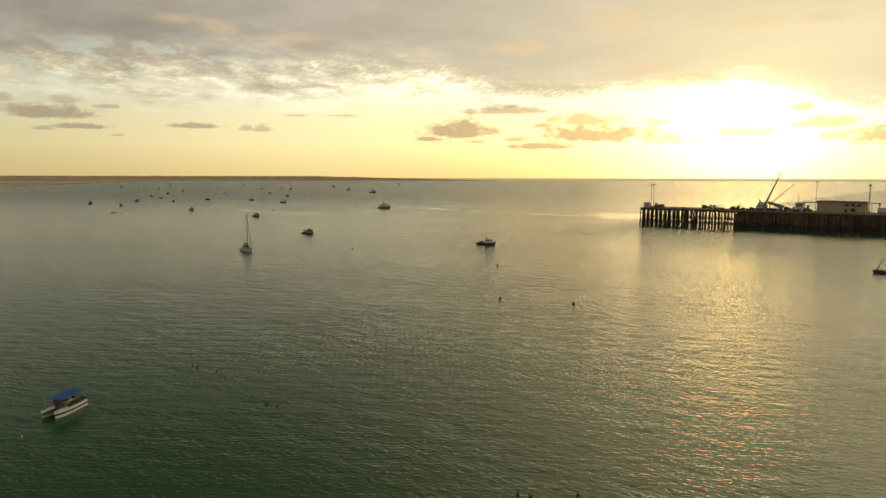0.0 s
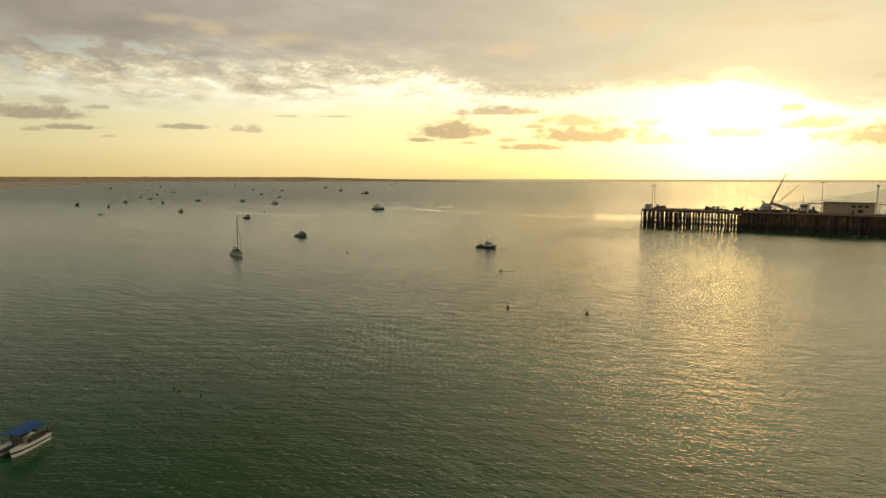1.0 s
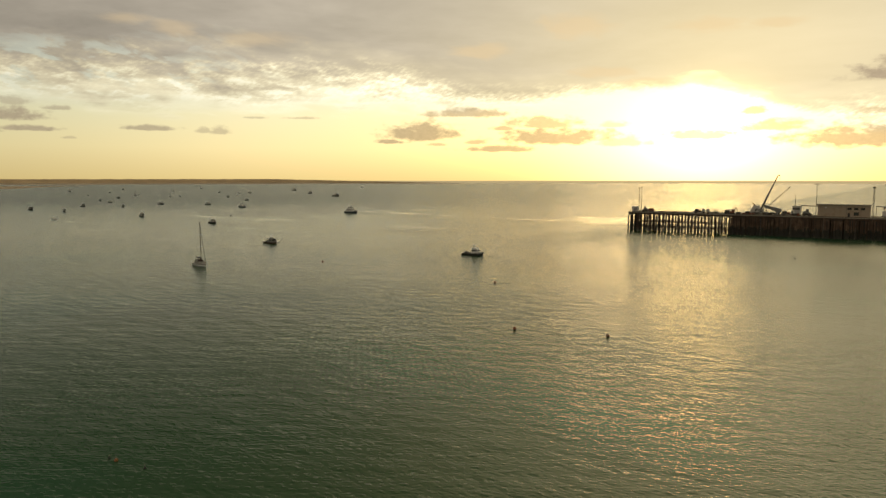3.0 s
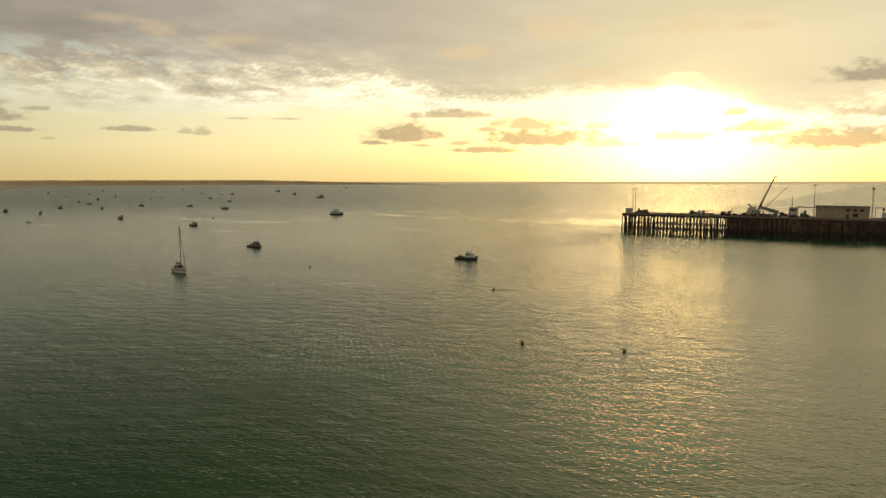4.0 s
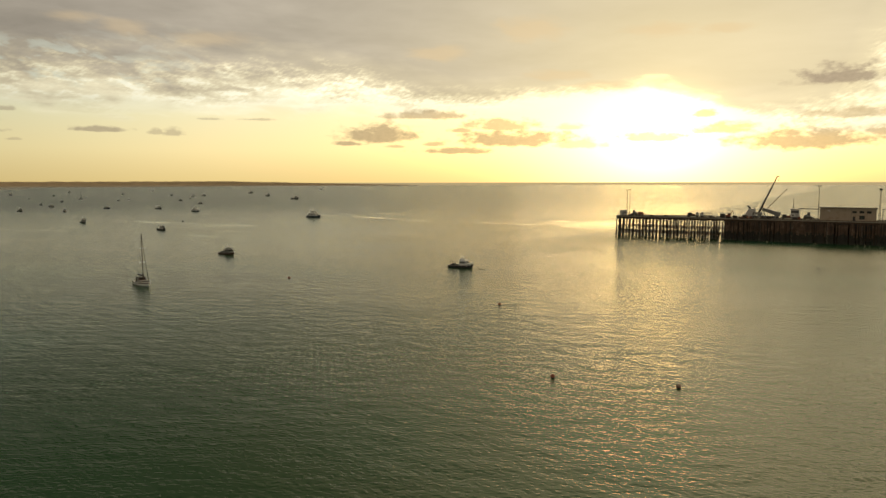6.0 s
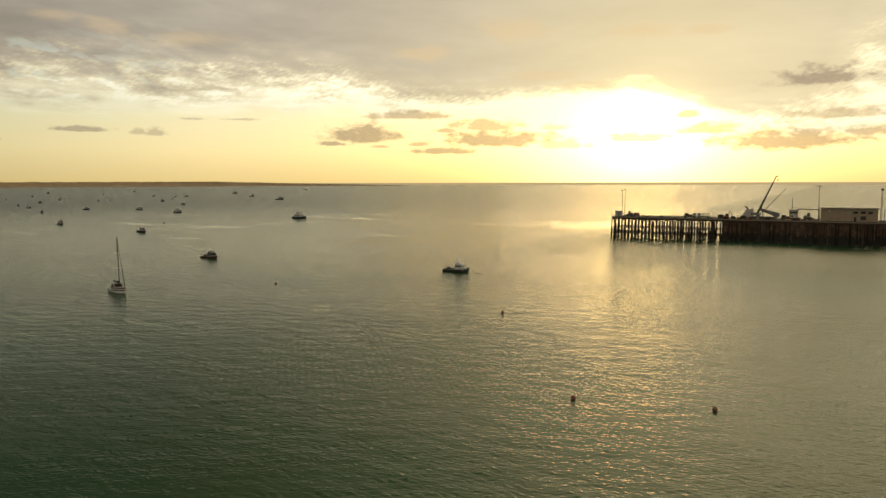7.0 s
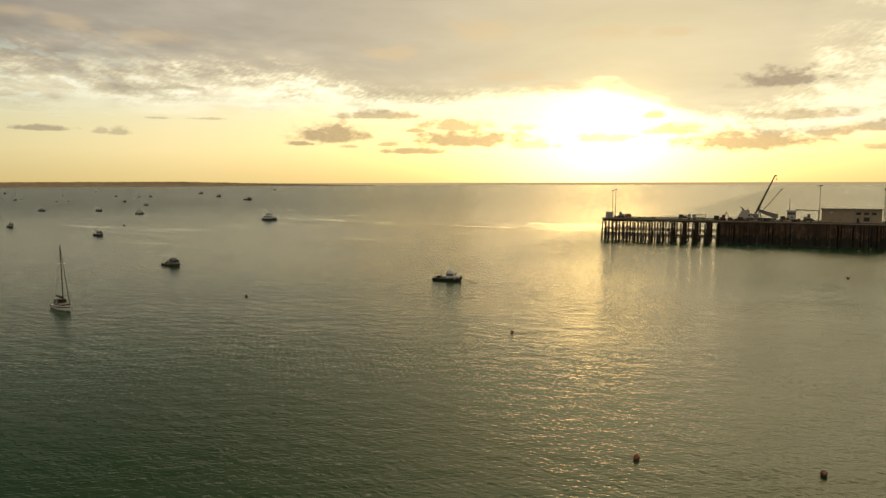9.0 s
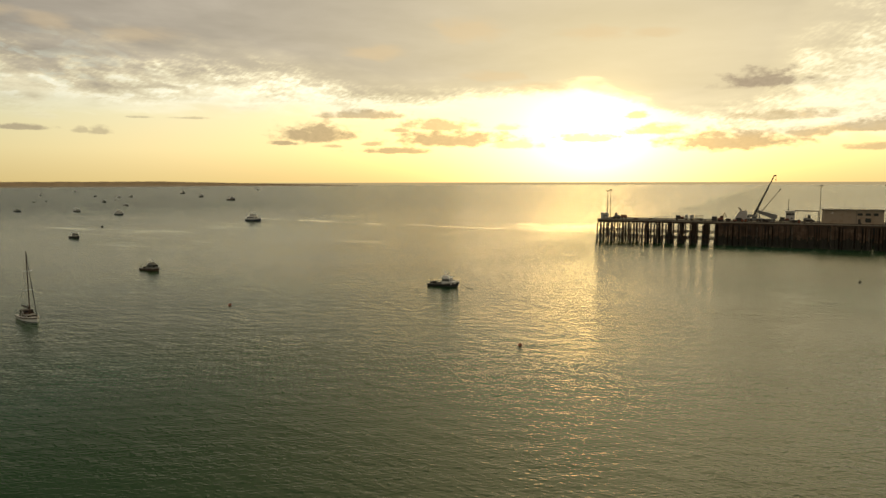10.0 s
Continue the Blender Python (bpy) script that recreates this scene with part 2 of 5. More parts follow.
def water_material():
    m = bpy.data.materials.new("sea_water")
    m.use_nodes = True
    n = Net(m.node_tree)
    b = m.node_tree.nodes["Principled BSDF"]
    pos = n.node("ShaderNodeNewGeometry").outputs["Position"]
    s = n.node("ShaderNodeSeparateXYZ")
    n.put(s.inputs[0], pos)
    x, y = s.outputs[0], s.outputs[1]
    # wind waves come in from the sun's side; crests a little askew
    along = n.sub(n.mul(x, 0.906), n.mul(y, 0.423))
    across = n.add(n.mul(y, 0.906), n.mul(x, 0.423))
    # trains of several lengths and headings, bent so that no crest runs on
    ra, rb = 0.0, 0.0
    for far_bend, near_bend, trains in ((0.05, 0.16, ((6.4, 16, 0.013), (4.9, -20, 0.016), (3.7, 8, 0.018))),
                                        (0.12, 0.42, ((2.3, -24, 0.021), (1.75, 20, 0.025), (1.35, -9, 0.030))),
                                        (0.30, 1.00, ((1.0, 25, 0.040), (0.8, -28, 0.050), (0.64, 8, 0.062))),
                                        (0.60, 2.20, ((0.5, -22, 0.064), (0.39, 30, 0.058), (0.30, -8, 0.05)))):
        b1, b2 = n.noise(pos, far_bend, 2.0, 0.6), n.noise(pos, near_bend, 2.0, 0.6)
        for i, (length, turn, steep) in enumerate(trains):
            c_, s_ = math.cos(radians(turn)), math.sin(radians(turn))
            ph = n.mul(n.add(n.mul(along, s_), n.mul(across, c_)), math.tau / length)
            ph = n.add(ph, n.add(n.mul(b1, 13.0 + 4.0 * i), n.mul(b2, 7.0 - 2.5 * i)))
            w_ = n.mul(n.math("COSINE", ph), steep)
            ra, rb = n.add(ra, n.mul(w_, s_)), n.add(rb, n.mul(w_, c_))
    # slow heave of the surface
    t = n.node("ShaderNodeTexNoise")
    n.put(t.inputs["Vector"], n.xyz(n.mul(along, 0.3), across))
    t.inputs["Scale"].default_value, t.inputs["Detail"].default_value = 0.05, 2.0
    q = n.node("ShaderNodeSeparateColor")
    n.put(q.inputs[0], t.outputs[1])
    rb = n.add(rb, n.mul(n.sub(q.outputs[1], 0.5), 0.05))
    gust = n.noise(pos, 0.011, 4.0, 0.55)
    gust2 = n.noise(pos, 0.05, 3.0, 0.55)
    # sheltered water before the jetty, and slick streaks of the tide race
    ja = n.sub(n.mul(n.sub(x, 124.5), 0.789), n.mul(n.sub(y, 432.5), 0.615))
    jb = n.add(n.mul(n.sub(x, 124.5), 0.615), n.mul(n.sub(y, 432.5), 0.789))
    wig = n.noise(n.xyz(n.mul(ja, 0.012), n.mul(jb, 0.03)), 1.0, 3.0, 0.6)
    patch = n.noise(pos, 0.022, 3.0)
    sj = n.add(n.sub(jb, n.sub(51.5, n.mul(ja, 0.136))), n.add(n.mul(n.sub(wig, 0.5), 40.0), n.mul(n.sub(patch, 0.5), 26.0)))
    slick = n.mul(n.step(n.math("ABSOLUTE", sj), 7.0, 1.5), n.step(n.noise(pos, 0.05, 3.0), 0.42, 0.56))
    sj2 = n.add(n.sub(jb, n.sub(96.0, n.mul(ja, 0.20))), n.mul(n.sub(wig, 0.5), 90.0))
    slick2 = n.mul(n.step(n.math("ABSOLUTE", sj2), 7.0, 2.0), n.step(patch, 0.5, 0.62))
    slick2 = n.mul(slick2, n.step(ja, -420.0, -250.0))
    pa, pb = n.div(n.add(ja, 30.0), 75.0), n.div(n.sub(jb, 88.0), 42.0)
    pool = n.step(n.add(n.add(n.mul(pa, pa), n.mul(pb, pb)), n.mul(n.sub(patch, 0.5), 4.0)), 1.1, 0.2)
    slick = n.mul(slick, n.step(ja, -360.0, -230.0))
    slick = n.math("MAXIMUM", slick, n.mul(pool, 0.55))
    # thin wisps of smooth water further out
    wisps = n.step(n.noise(n.xyz(n.mul(ja, 0.010), n.mul(jb, 0.055)), 1.0, 4.0, 0.6, 0.6), 0.57, 0.68)
    wisps = n.mul(wisps, n.mul(n.step(y, 320.0, 460.0), n.mul(n.step(y, 1500.0, 800.0, 0.0, 0.42), n.step(ja, -560.0, -330.0))))
    calm = n.math("MAXIMUM", n.math("MAXIMUM", slick, slick2), wisps)
    amp = n.mul(n.sub(1.0, n.mul(calm, 0.6)), n.add(-0.25, n.mul(n.add(n.mul(gust, 1.3), n.mul(gust2, 1.0)), 1.05)))
    # the near shore takes the wind off the water west of the path
    amp = n.mul(amp, n.step(n.add(x, n.mul(n.sub(gust, 0.5), 60.0)), -55.0, 70.0, 0.52, 1.12))
    # facets lean mostly along the waves' way
    lean_a = n.mul(ra, amp)
    lean_b = n.mul(rb, amp)
    nx = n.add(n.mul(lean_a, 0.906), n.mul(lean_b, 0.423))
    ny = n.sub(n.mul(lean_b, 0.906), n.mul(lean_a, 0.423))
    # the faces turned to the shore are the steeper ones
    ny = n.sub(ny, n.mul(n.sub(1.0, calm), 0.032))
    # short steep chop runs up against the jetty
    ny = n.sub(ny, n.mul(n.mul(n.step(jb, -150.0, -25.0), n.step(ja, -40.0, 5.0)), 0.09))
    # steeper faces of the far swell
    ny = n.sub(ny, n.mul(n.mul(n.step(y, 300.0, 1100.0), n.sub(1.0, calm)), 0.085))
    nv = n.node("ShaderNodeVectorMath")
    nv.operation = "NORMALIZE"
    n.put(nv.inputs[0], n.xyz(nx, ny, 1.0))
    n.put(b.inputs["Normal"], nv.outputs[0])
    shoal = n.noise(pos, 0.012, 3.0, 0.5)
    n.put(b.inputs["Base Color"], n.mix(n.step(shoal, 0.45, 0.7), (0.025, 0.076, 0.028, 1), (0.014, 0.096, 0.048, 1)))
    n.put(b.inputs["Roughness"], n.sub(0.185, n.mul(calm, 0.085)))
    b.inputs["IOR"].default_value = 1.33
    return m


M_WATER = water_material()
M_TIMBER = material("weathered_timber", (0.06, 0.036, 0.022), 0.8, 0, 0.5, 1.0, 0.4, (0.025, 0.018, 0.013))
M_FENDER = material("fender_timber", (0.085, 0.050, 0.032), 0.8, 0, 1.0, 2.0, 0.4, (0.22, 0.16, 0.11), 0.5)
M_WEED = material("tidal_weed", (0.020, 0.017, 0.012), 0.75, 0, 0.6, 0.8, 0.6, (0.035, 0.04, 0.018), 0.5)
M_DECK = material("jetty_deck_concrete", (0.30, 0.27, 0.22), 0.85, 0, 0.3, 2.0, 0.3)
M_STEEL = material("painted_steel", (0.22, 0.20, 0.17), 0.5, 0.3, 0.3, 1.0, 0.1, (0.16, 0.07, 0.03))
M_DARK = material("dark_paint", (0.025, 0.024, 0.024), 0.5, 0, 0.3, 1.0, 0.05)
M_WHITE = material("white_gelcoat", (0.82, 0.81, 0.78), 0.3, 0, 0.1, 1.0, 0.02)
M_OFFWHITE = material("weathered_white_paint", (0.52, 0.50, 0.47), 0.5, 0, 0.2, 1.0, 0.05, (0.3, 0.2, 0.12), 0.3)
M_NAVY = material("navy_gelcoat", (0.02, 0.028, 0.05), 0.3, 0, 0.2, 1.0, 0.02)
M_BROWN = material("dark_brown_timber", (0.06, 0.03, 0.018), 0.5, 0, 0.3, 1.0, 0.1)
M_GREY = material("grey_paint", (0.20, 0.20, 0.19), 0.5, 0, 0.2, 1.0, 0.05)
M_BLUE = material("blue_canvas", (0.012, 0.085, 0.33), 0.75, 0, 0.2, 0.6, 0.2)
M_GLASS = material("tinted_glass", (0.015, 0.018, 0.02), 0.08, 0, 0.05, 1.0, 0)
M_RUBBER = material("black_rubber", (0.018, 0.018, 0.018), 0.8, 0, 0.2, 0.3, 0.1)
M_RED = material("red_float", (0.32, 0.10, 0.055), 0.6, 0, 0.3, 0.4, 0.1, (0.05, 0.03, 0.02))
M_ORANGE = material("orange_float", (0.26, 0.10, 0.03), 0.6, 0, 0.3, 0.4, 0.1, (0.06, 0.04, 0.02))
M_TEAK = material("teak_deck", (0.24, 0.16, 0.09), 0.7, 0, 0.3, 0.5, 0.1)
M_ALU = material("dull_aluminium", (0.45, 0.45, 0.44), 0.4, 0.9, 0.15, 0.5, 0.03)
M_ROPE = material("mooring_rope", (0.10, 0.08, 0.05), 0.9, 0, 0.3, 0.2, 0.1)
M_SHED = material("cream_cladding", (0.38, 0.30, 0.22), 0.7, 0, 0.2, 2.0, 0.1, (0.22, 0.14, 0.09), 0.4)
M_ROOF = material("corrugated_roof", (0.42, 0.39, 0.34), 0.5, 0.3, 0.2, 2.0, 0.1, (0.2, 0.12, 0.07), 0.3)
M_RUST = material("rust_red_paint", (0.20, 0.06, 0.03), 0.7, 0, 0.4, 0.8, 0.1)
M_YELLOW = material("machine_yellow", (0.42, 0.26, 0.04), 0.5, 0, 0.25, 0.8, 0.05)
M_SAND = material("tidal_sand", (0.44, 0.35, 0.25), 0.9, 0, 0.3, 300.0, 0.1)
M_SCRUB = material("coastal_scrub", (0.52, 0.39, 0.24), 0.9, 0, 0.6, 60.0, 0.2)

# ---------------------------------------------------------------- mesh tools


def part(name, bm, mat, parent=None, label="", smooth=False):
    """Links a bmesh as one mesh object under a thing or a part."""
    me = bpy.data.meshes.new(name)
    bmesh.ops.recalc_face_normals(bm, faces=bm.faces)
    bm.to_mesh(me)
    bm.free()
    if smooth:
        me.polygons.foreach_set("use_smooth", [True] * len(me.polygons))
    me.materials.append(mat)
    ob = new(name, me)
    ob.parent = parent
    if label:
        ob["label"] = label
    return ob


def thing(name, m, label, category, group="", kind=""):
    ob = new(name)
    ob.matrix_world = m
    return tagged(ob, label, category, group, kind)


def box(x0, x1, y0, y1, z0, z1, bev=0.0, bm=None):
    own = bmesh.new()
    bmesh.ops.create_cube(own, size=1.0)
    for v in own.verts:
        v.co = Vector((x0 + (v.co.x + 0.5) * (x1 - x0), y0 + (v.co.y + 0.5) * (y1 - y0), z0 + (v.co.z + 0.5) * (z1 - z0)))
    if bev:
        bmesh.ops.bevel(own, geom=own.edges[:], offset=bev, segments=1, affect="EDGES")
    return merge(bm, own)


def merge(bm, own):
    if bm is None:
        return own
    me = bpy.data.meshes.new("tmp")
    own.to_mesh(me)
    own.free()
    bm.from_mesh(me)
    bpy.data.meshes.remove(me)
    return bm


def rod(a, b, r0, r1=None, seg=8, bm=None):
    """A round bar from a to b, tapered."""
    a, b = Vector(a), Vector(b)
    own = bmesh.new()
    bmesh.ops.create_cone(own, cap_ends=True, segments=seg, radius1=r0, radius2=r0 if r1 is None else r1, depth=(b - a).length)
    q = (b - a).to_track_quat("Z", "Y").to_matrix().to_4x4()
    bmesh.ops.transform(own, matrix=Matrix.Translation((a + b) / 2) @ q, verts=own.verts)
    return merge(bm, own)


def prism(profile, y0, y1, taper=0.0, bm=None):
    """A side profile in x and z drawn out from y0 to y1; taper pulls the upper points inwards."""
    own = bmesh.new()
    zs = [p[1] for p in profile]
    lo, hi = min(zs), max(zs)
    sides = []
    for y, s in ((y0, 1), (y1, -1)):
        sides.append([own.verts.new((x, y + s * taper * (z - lo) / max(hi - lo, 1e-6), z)) for x, z in profile])
    own.faces.new(sides[0])
    own.faces.new(list(reversed(sides[1])))
    k = len(profile)
    for i in range(k):
        own.faces.new((sides[0][i], sides[1][i], sides[1][(i + 1) % k], sides[0][(i + 1) % k]))
    return merge(bm, own)


def hull_mesh(length, beam, free, draft=0.5, bow_rise=0.5, stern=0.8, flare=0.75, y_off=0.0, well=0.25, n=14):
    """A boat's shell with a gunwale and a sunk deck. The bow is at +x, the waterline at z = 0."""
    bm = bmesh.new()
    rings = []
    for i in range(n + 1):
        t = i / n
        x = -length / 2 + length * t
        w = beam / 2 * (stern + (1 - stern) * min(1, t / 0.45) if t < 0.45 else max(0.03, 1 - ((t - 0.45) / 0.55) ** 2.4))
        h = free + bow_rise * max(0, (t - 0.3) / 0.7) ** 2
        d = draft * (1 - max(0, (t - 0.6) / 0.4) ** 2)
        rake = 0.10 * length * max(0, (t - 0.75) / 0.25) ** 2
        rim = min(0.08, w * 0.4)
        ring = [(x, w, h), (x - rake * 0.4, w * flare, 0.05), (x - rake, 0, -d), (x - rake * 0.4, -w * flare, 0.05), (x, -w, h),
                (x, -(w - rim), h), (x, -(w - rim * 1.2), h - well), (x, w - rim * 1.2, h - well), (x, w - rim, h)]
        rings.append([bm.verts.new((a, b + y_off, c)) for a, b, c in ring])
    for r, q in zip(rings, rings[1:]):
        for j in range(9):
            bm.faces.new((r[j], r[(j + 1) % 9], q[(j + 1) % 9], q[j]))
    bm.faces.new(rings[0])
    bm.faces.new(list(reversed(rings[-1])))
    return bm


def strake(length, beam, free, z0, z1, bow_rise=0.5, stern=0.8, flare=0.75, y_off=0.0, n=14, proud=0.015):
    """A painted band round a shell of the same measures, between two shares of its side's height."""
    bm = bmesh.new()
    for side in (1, -1):
        prev = None
        for i in range(n + 1):
            t = i / n
            x = -length / 2 + length * t
            w = beam / 2 * (stern + (1 - stern) * min(1, t / 0.45) if t < 0.45 else max(0.03, 1 - ((t - 0.45) / 0.55) ** 2.4))
            h = free + bow_rise * max(0, (t - 0.3) / 0.7) ** 2
            rake = 0.10 * length * max(0, (t - 0.75) / 0.25) ** 2
            row = []
            for f in (z0, z1):
                ww = w * (flare + (1 - flare) * f)
                for d in (proud, 0.0):
                    row.append(bm.verts.new((x - rake * 0.4 * (1 - f), side * (ww + d) + y_off, 0.05 + (h - 0.05) * f)))
            if prev:
                for a, b in ((0, 2), (2, 3), (1, 0)):
                    bm.faces.new((prev[a], prev[b], row[b], row[a]))
            prev = row
    return bm


def ball(c, r, sx=1, sy=1, sz=1, u=12, v=8):
    bm = bmesh.new()
    bmesh.ops.create_uvsphere(bm, u_segments=u, v_segments=v, radius=r)
    for w in bm.verts:
        w.co = Vector((c[0] + w.co.x * sx, c[1] + w.co.y * sy, c[2] + w.co.z * sz))
    return bm


# ---------------------------------------------------------------- sea and land


def build_sea():
    bm = bmesh.new()
    radii = (4780,)
    rings = []
    for r in radii:
        rings.append([bm.verts.new((r * math.cos(a * math.tau / 96), 60 + r * math.sin(a * math.tau / 96), 0)) for a in range(96)])
    bm.faces.new(rings[0])
    for p, q in zip(rings, rings[1:]):
        for i in range(96):
            bm.faces.new((p[i], q[i], q[(i + 1) % 96], p[(i + 1) % 96]))
    ob = part("water", bm, M_WATER)
    tagged(ob, "rippled grey-green sea with golden sunset glitter", "sea", kind="structure")


def build_land():
    """Low sandy spit with a scrub ridge along its back, running out to a thin point."""
    def shore(a):   # distance of the waterline by heading
        pts = [(-75, 1250), (-45, 1450), (-32.4, 2050), (-29, 2480), (-25.3, 3300), (-17, 3950), (-8.5, 4380), (1.5, 4560)]
        for (a0, d0), (a1, d1) in zip(pts, pts[1:]):
            if a <= a1:
                return d0 + (d1 - d0) * (a - a0) / (a1 - a0)
        return pts[-1][1]
    sand, scrub = bmesh.new(), bmesh.new()
    n = 260
    prev = None
    for i in range(n + 1):
        a = -75 + 79.4 * i / n
        s = shore(a) * (1 + 0.03 * noise.noise((a * 0.5, 0, 0)) + 0.025 * noise.noise((a * 2.1, 5, 0)))
        end = 4680
        thin = min(1, (4.5 - a) / 15)
        flat = max(0.0, min(1.0, (3650 - s) / 500))   # tidal flats before the wet channel
        far = min(s, 3600)
        beach = max(4240.0, min(s, 4480.0))
        rough = 1.0 + 0.08 * noise.noise((a * 1.3, 3, 0)) + 0.07 * noise.noise((a * 5.0, 7, 0))
        sa, ca = math.sin(radians(a)), math.cos(radians(a))
        row = []
        for d, z in ((far - 40, -1.5), (far, -0.9 + 1.05 * flat), (far + (3720 - far) * 0.4, -0.9 + 2.0 * flat), (3720, -0.9), (beach - 60, -0.9), (beach, 0.2), (end - 60, 1.0 + 5.0 * max(thin, 0.03))):
            row.append(sand.verts.new((sa * d, 60 + ca * d, z)))
        top = 28 * max(thin, 0.03) * rough
        row2 = []
        for d, z in ((end - 62, 0.6 + 5 * max(thin, 0.03)), (end - 45, 1 + top * 0.86), (end - 20, 1 + top * 0.93), (end, 1 + top), (end + 15, -2)):
            row2.append(scrub.verts.new((sa * d, 60 + ca * d, z)))
        if prev:
            for j in range(6):
                sand.faces.new((prev[0][j], prev[0][j + 1], row[j + 1], row[j]))
            for j in range(4):
                scrub.faces.new((prev[1][j], prev[1][j + 1], row2[j + 1], row2[j]))
        prev = (row, row2)
    land = part("ground", sand, M_SAND)
    tagged(land, "brown tidal sand flat along a low far spit", "sand flat", kind="structure")
    ridge = part("backdrop", scrub, M_SCRUB)
    tagged(ridge, "low brown scrub ridge on the far spit", "headland", kind="structure")


build_sea()
build_land()

# ---------------------------------------------------------------- jetty
J = Matrix(((0.789, 0.615, 0, 124.5), (-0.615, 0.789, 0, 432.5), (0, 0, 1, 0), (0, 0, 0, 1)))
DECK, WIDE, OPEN, REACH = 10.9, 15.0, 53.0, 172.0


def build_jetty():
    jetty = thing("jetty", J, "dark timber-piled jetty with a closed fendered berth", "jetty")
    part("deck", box(-2.0, REACH, -0.2, WIDE, DECK - 0.45, DECK, 0.05), M_DECK, jetty, "worn concrete deck")
    part("kerb", box(-2.0, REACH, 0.0, 0.35, DECK, DECK + 0.28, 0.04), M_TIMBER, jetty)
    part("kerb", box(-2.0, REACH, WIDE - 0.45, WIDE - 0.1, DECK, DECK + 0.28, 0.04), M_TIMBER, jetty)
    for y in (0.15, 4.0, 7.6, 11.2, WIDE - 0.6):
        part("girder", box(-1.9, REACH, y - 0.22, y + 0.22, DECK - 1.25, DECK - 0.455, 0.03), M_TIMBER, jetty)
    rnd = random.Random(4)
    for i in range(32):
        s = -1.2 + 5.45 * i
        part("crosshead", box(s - 0.35, s + 0.35, -0.1, WIDE - 0.2, DECK - 1.75, DECK - 1.26, 0.03), M_TIMBER, jetty)
        for y, spread in ((0.5, 0.75), (4.0, 0.0), (7.6, 0.75), (11.2, 0.0), (14.3, 0.75)):
            for ds in ((-spread, spread) if spread else (0.0,)):
                lean = rnd.uniform(-0.25, 0.25)
                part("post", rod((s + ds + lean, y, -4), (s + ds, y, DECK - 1.76), 0.40, 0.36, 8), M_TIMBER, jetty)
                if s < OPEN + 4 and y < 12:
                    bm, top, mid_ = bmesh.new(), rnd.uniform(2.8, 5.6), s + ds + lean * 0.7
                    for k in range(3):
                        r = rnd.uniform(0.48, 0.66)
                        rod((mid_, y, -2.0 if k == 0 else top * (0.25 + 0.25 * k) - 0.6), (mid_ - lean * 0.2, y, top * (0.5 + 0.25 * k)), r, r * 0.9, 8, bm)
                    part("weed_growth", bm, M_WEED, jetty, "dark weed and shell growth")
        part("brace", rod((s, 1.0, 3.0), (s, 13.8, DECK - 1.9), 0.15, seg=6), M_TIMBER, jetty)
    for y in (-0.05, 7.6, 14.9):
        part("waling", box(-2.0, REACH, y - 0.18, y + 0.18, 2.3, 2.75, 0.02), M_TIMBER, jetty)
        part("waling", box(-2.0, REACH, y - 0.16, y + 0.16, 5.3, 5.65, 0.02), M_TIMBER, jetty)
    for i in range(20):
        s = 1.0 + 2.55 * i + rnd.uniform(-0.5, 0.5)
        if i % 3:
            part("fender_post", rod((s, -0.45, -3), (s + rnd.uniform(-.1, .1), -0.45, DECK - 0.5), 0.22, 0.2, 8), M_FENDER, jetty)
    # close-set fenders along the berth
    part("cap_beam", box(OPEN, REACH, -0.45, -0.21, DECK - 1.3, DECK - 0.46, 0.04), M_TIMBER, jetty)
    s = OPEN + 1.4
    while s < REACH - 0.5:
        top = DECK - rnd.uniform(0.4, 1.9)
        wide = rnd.uniform(0.2, 0.42)
        out, weed = rnd.uniform(0.62, 0.95), rnd.uniform(3.2, 5.2)
        part("fender_post", box(s - wide, s + wide, -out, -0.46, weed, top, 0.05), M_FENDER, jetty)
        part("weedy_foot", box(s - wide - 0.06, s + wide + 0.06, -out - 0.05, -0.462, -3.5, weed - 0.004, 0.06), M_WEED, jetty)
        s += rnd.choice((0.62, 0.75, 0.8, 0.9, 1.0, 1.25))
    for s in (70, 84, 99, 113, 127, 141):
        bm = bmesh.new()
        for k in range(12):
            rod((s - 0.22, -1.0, 0.6 + k * 0.6), (s + 0.22, -1.0, 0.6 + k * 0.6), 0.035, seg=5, bm=bm)
        rod((s - 0.22, -1.0, 0.2), (s - 0.22, -1.0, 9), 0.04, seg=5, bm=bm)
        rod((s + 0.22, -1.0, 0.2), (s + 0.22, -1.0, 9), 0.04, seg=5, bm=bm)
        part("ladder", bm, M_STEEL, jetty)
    for s in (12, 30.6, 48, 66, 88, 110, 132, 154):
        bm = rod((s, 0.9, DECK + 0.002), (s, 0.9, DECK + 0.5), 0.22, 0.18, 10)
        rod((s, 0.9, DECK + 0.5), (s, 0.9, DECK + 0.72), 0.34, 0.3, 10, bm)
        part("bollard", bm, M_DARK, jetty)


build_jetty()


def at_jetty(s, w, z=DECK, turn=0.0):
    return J @ pose(s, w, z + 0.003, 0, 0, turn)


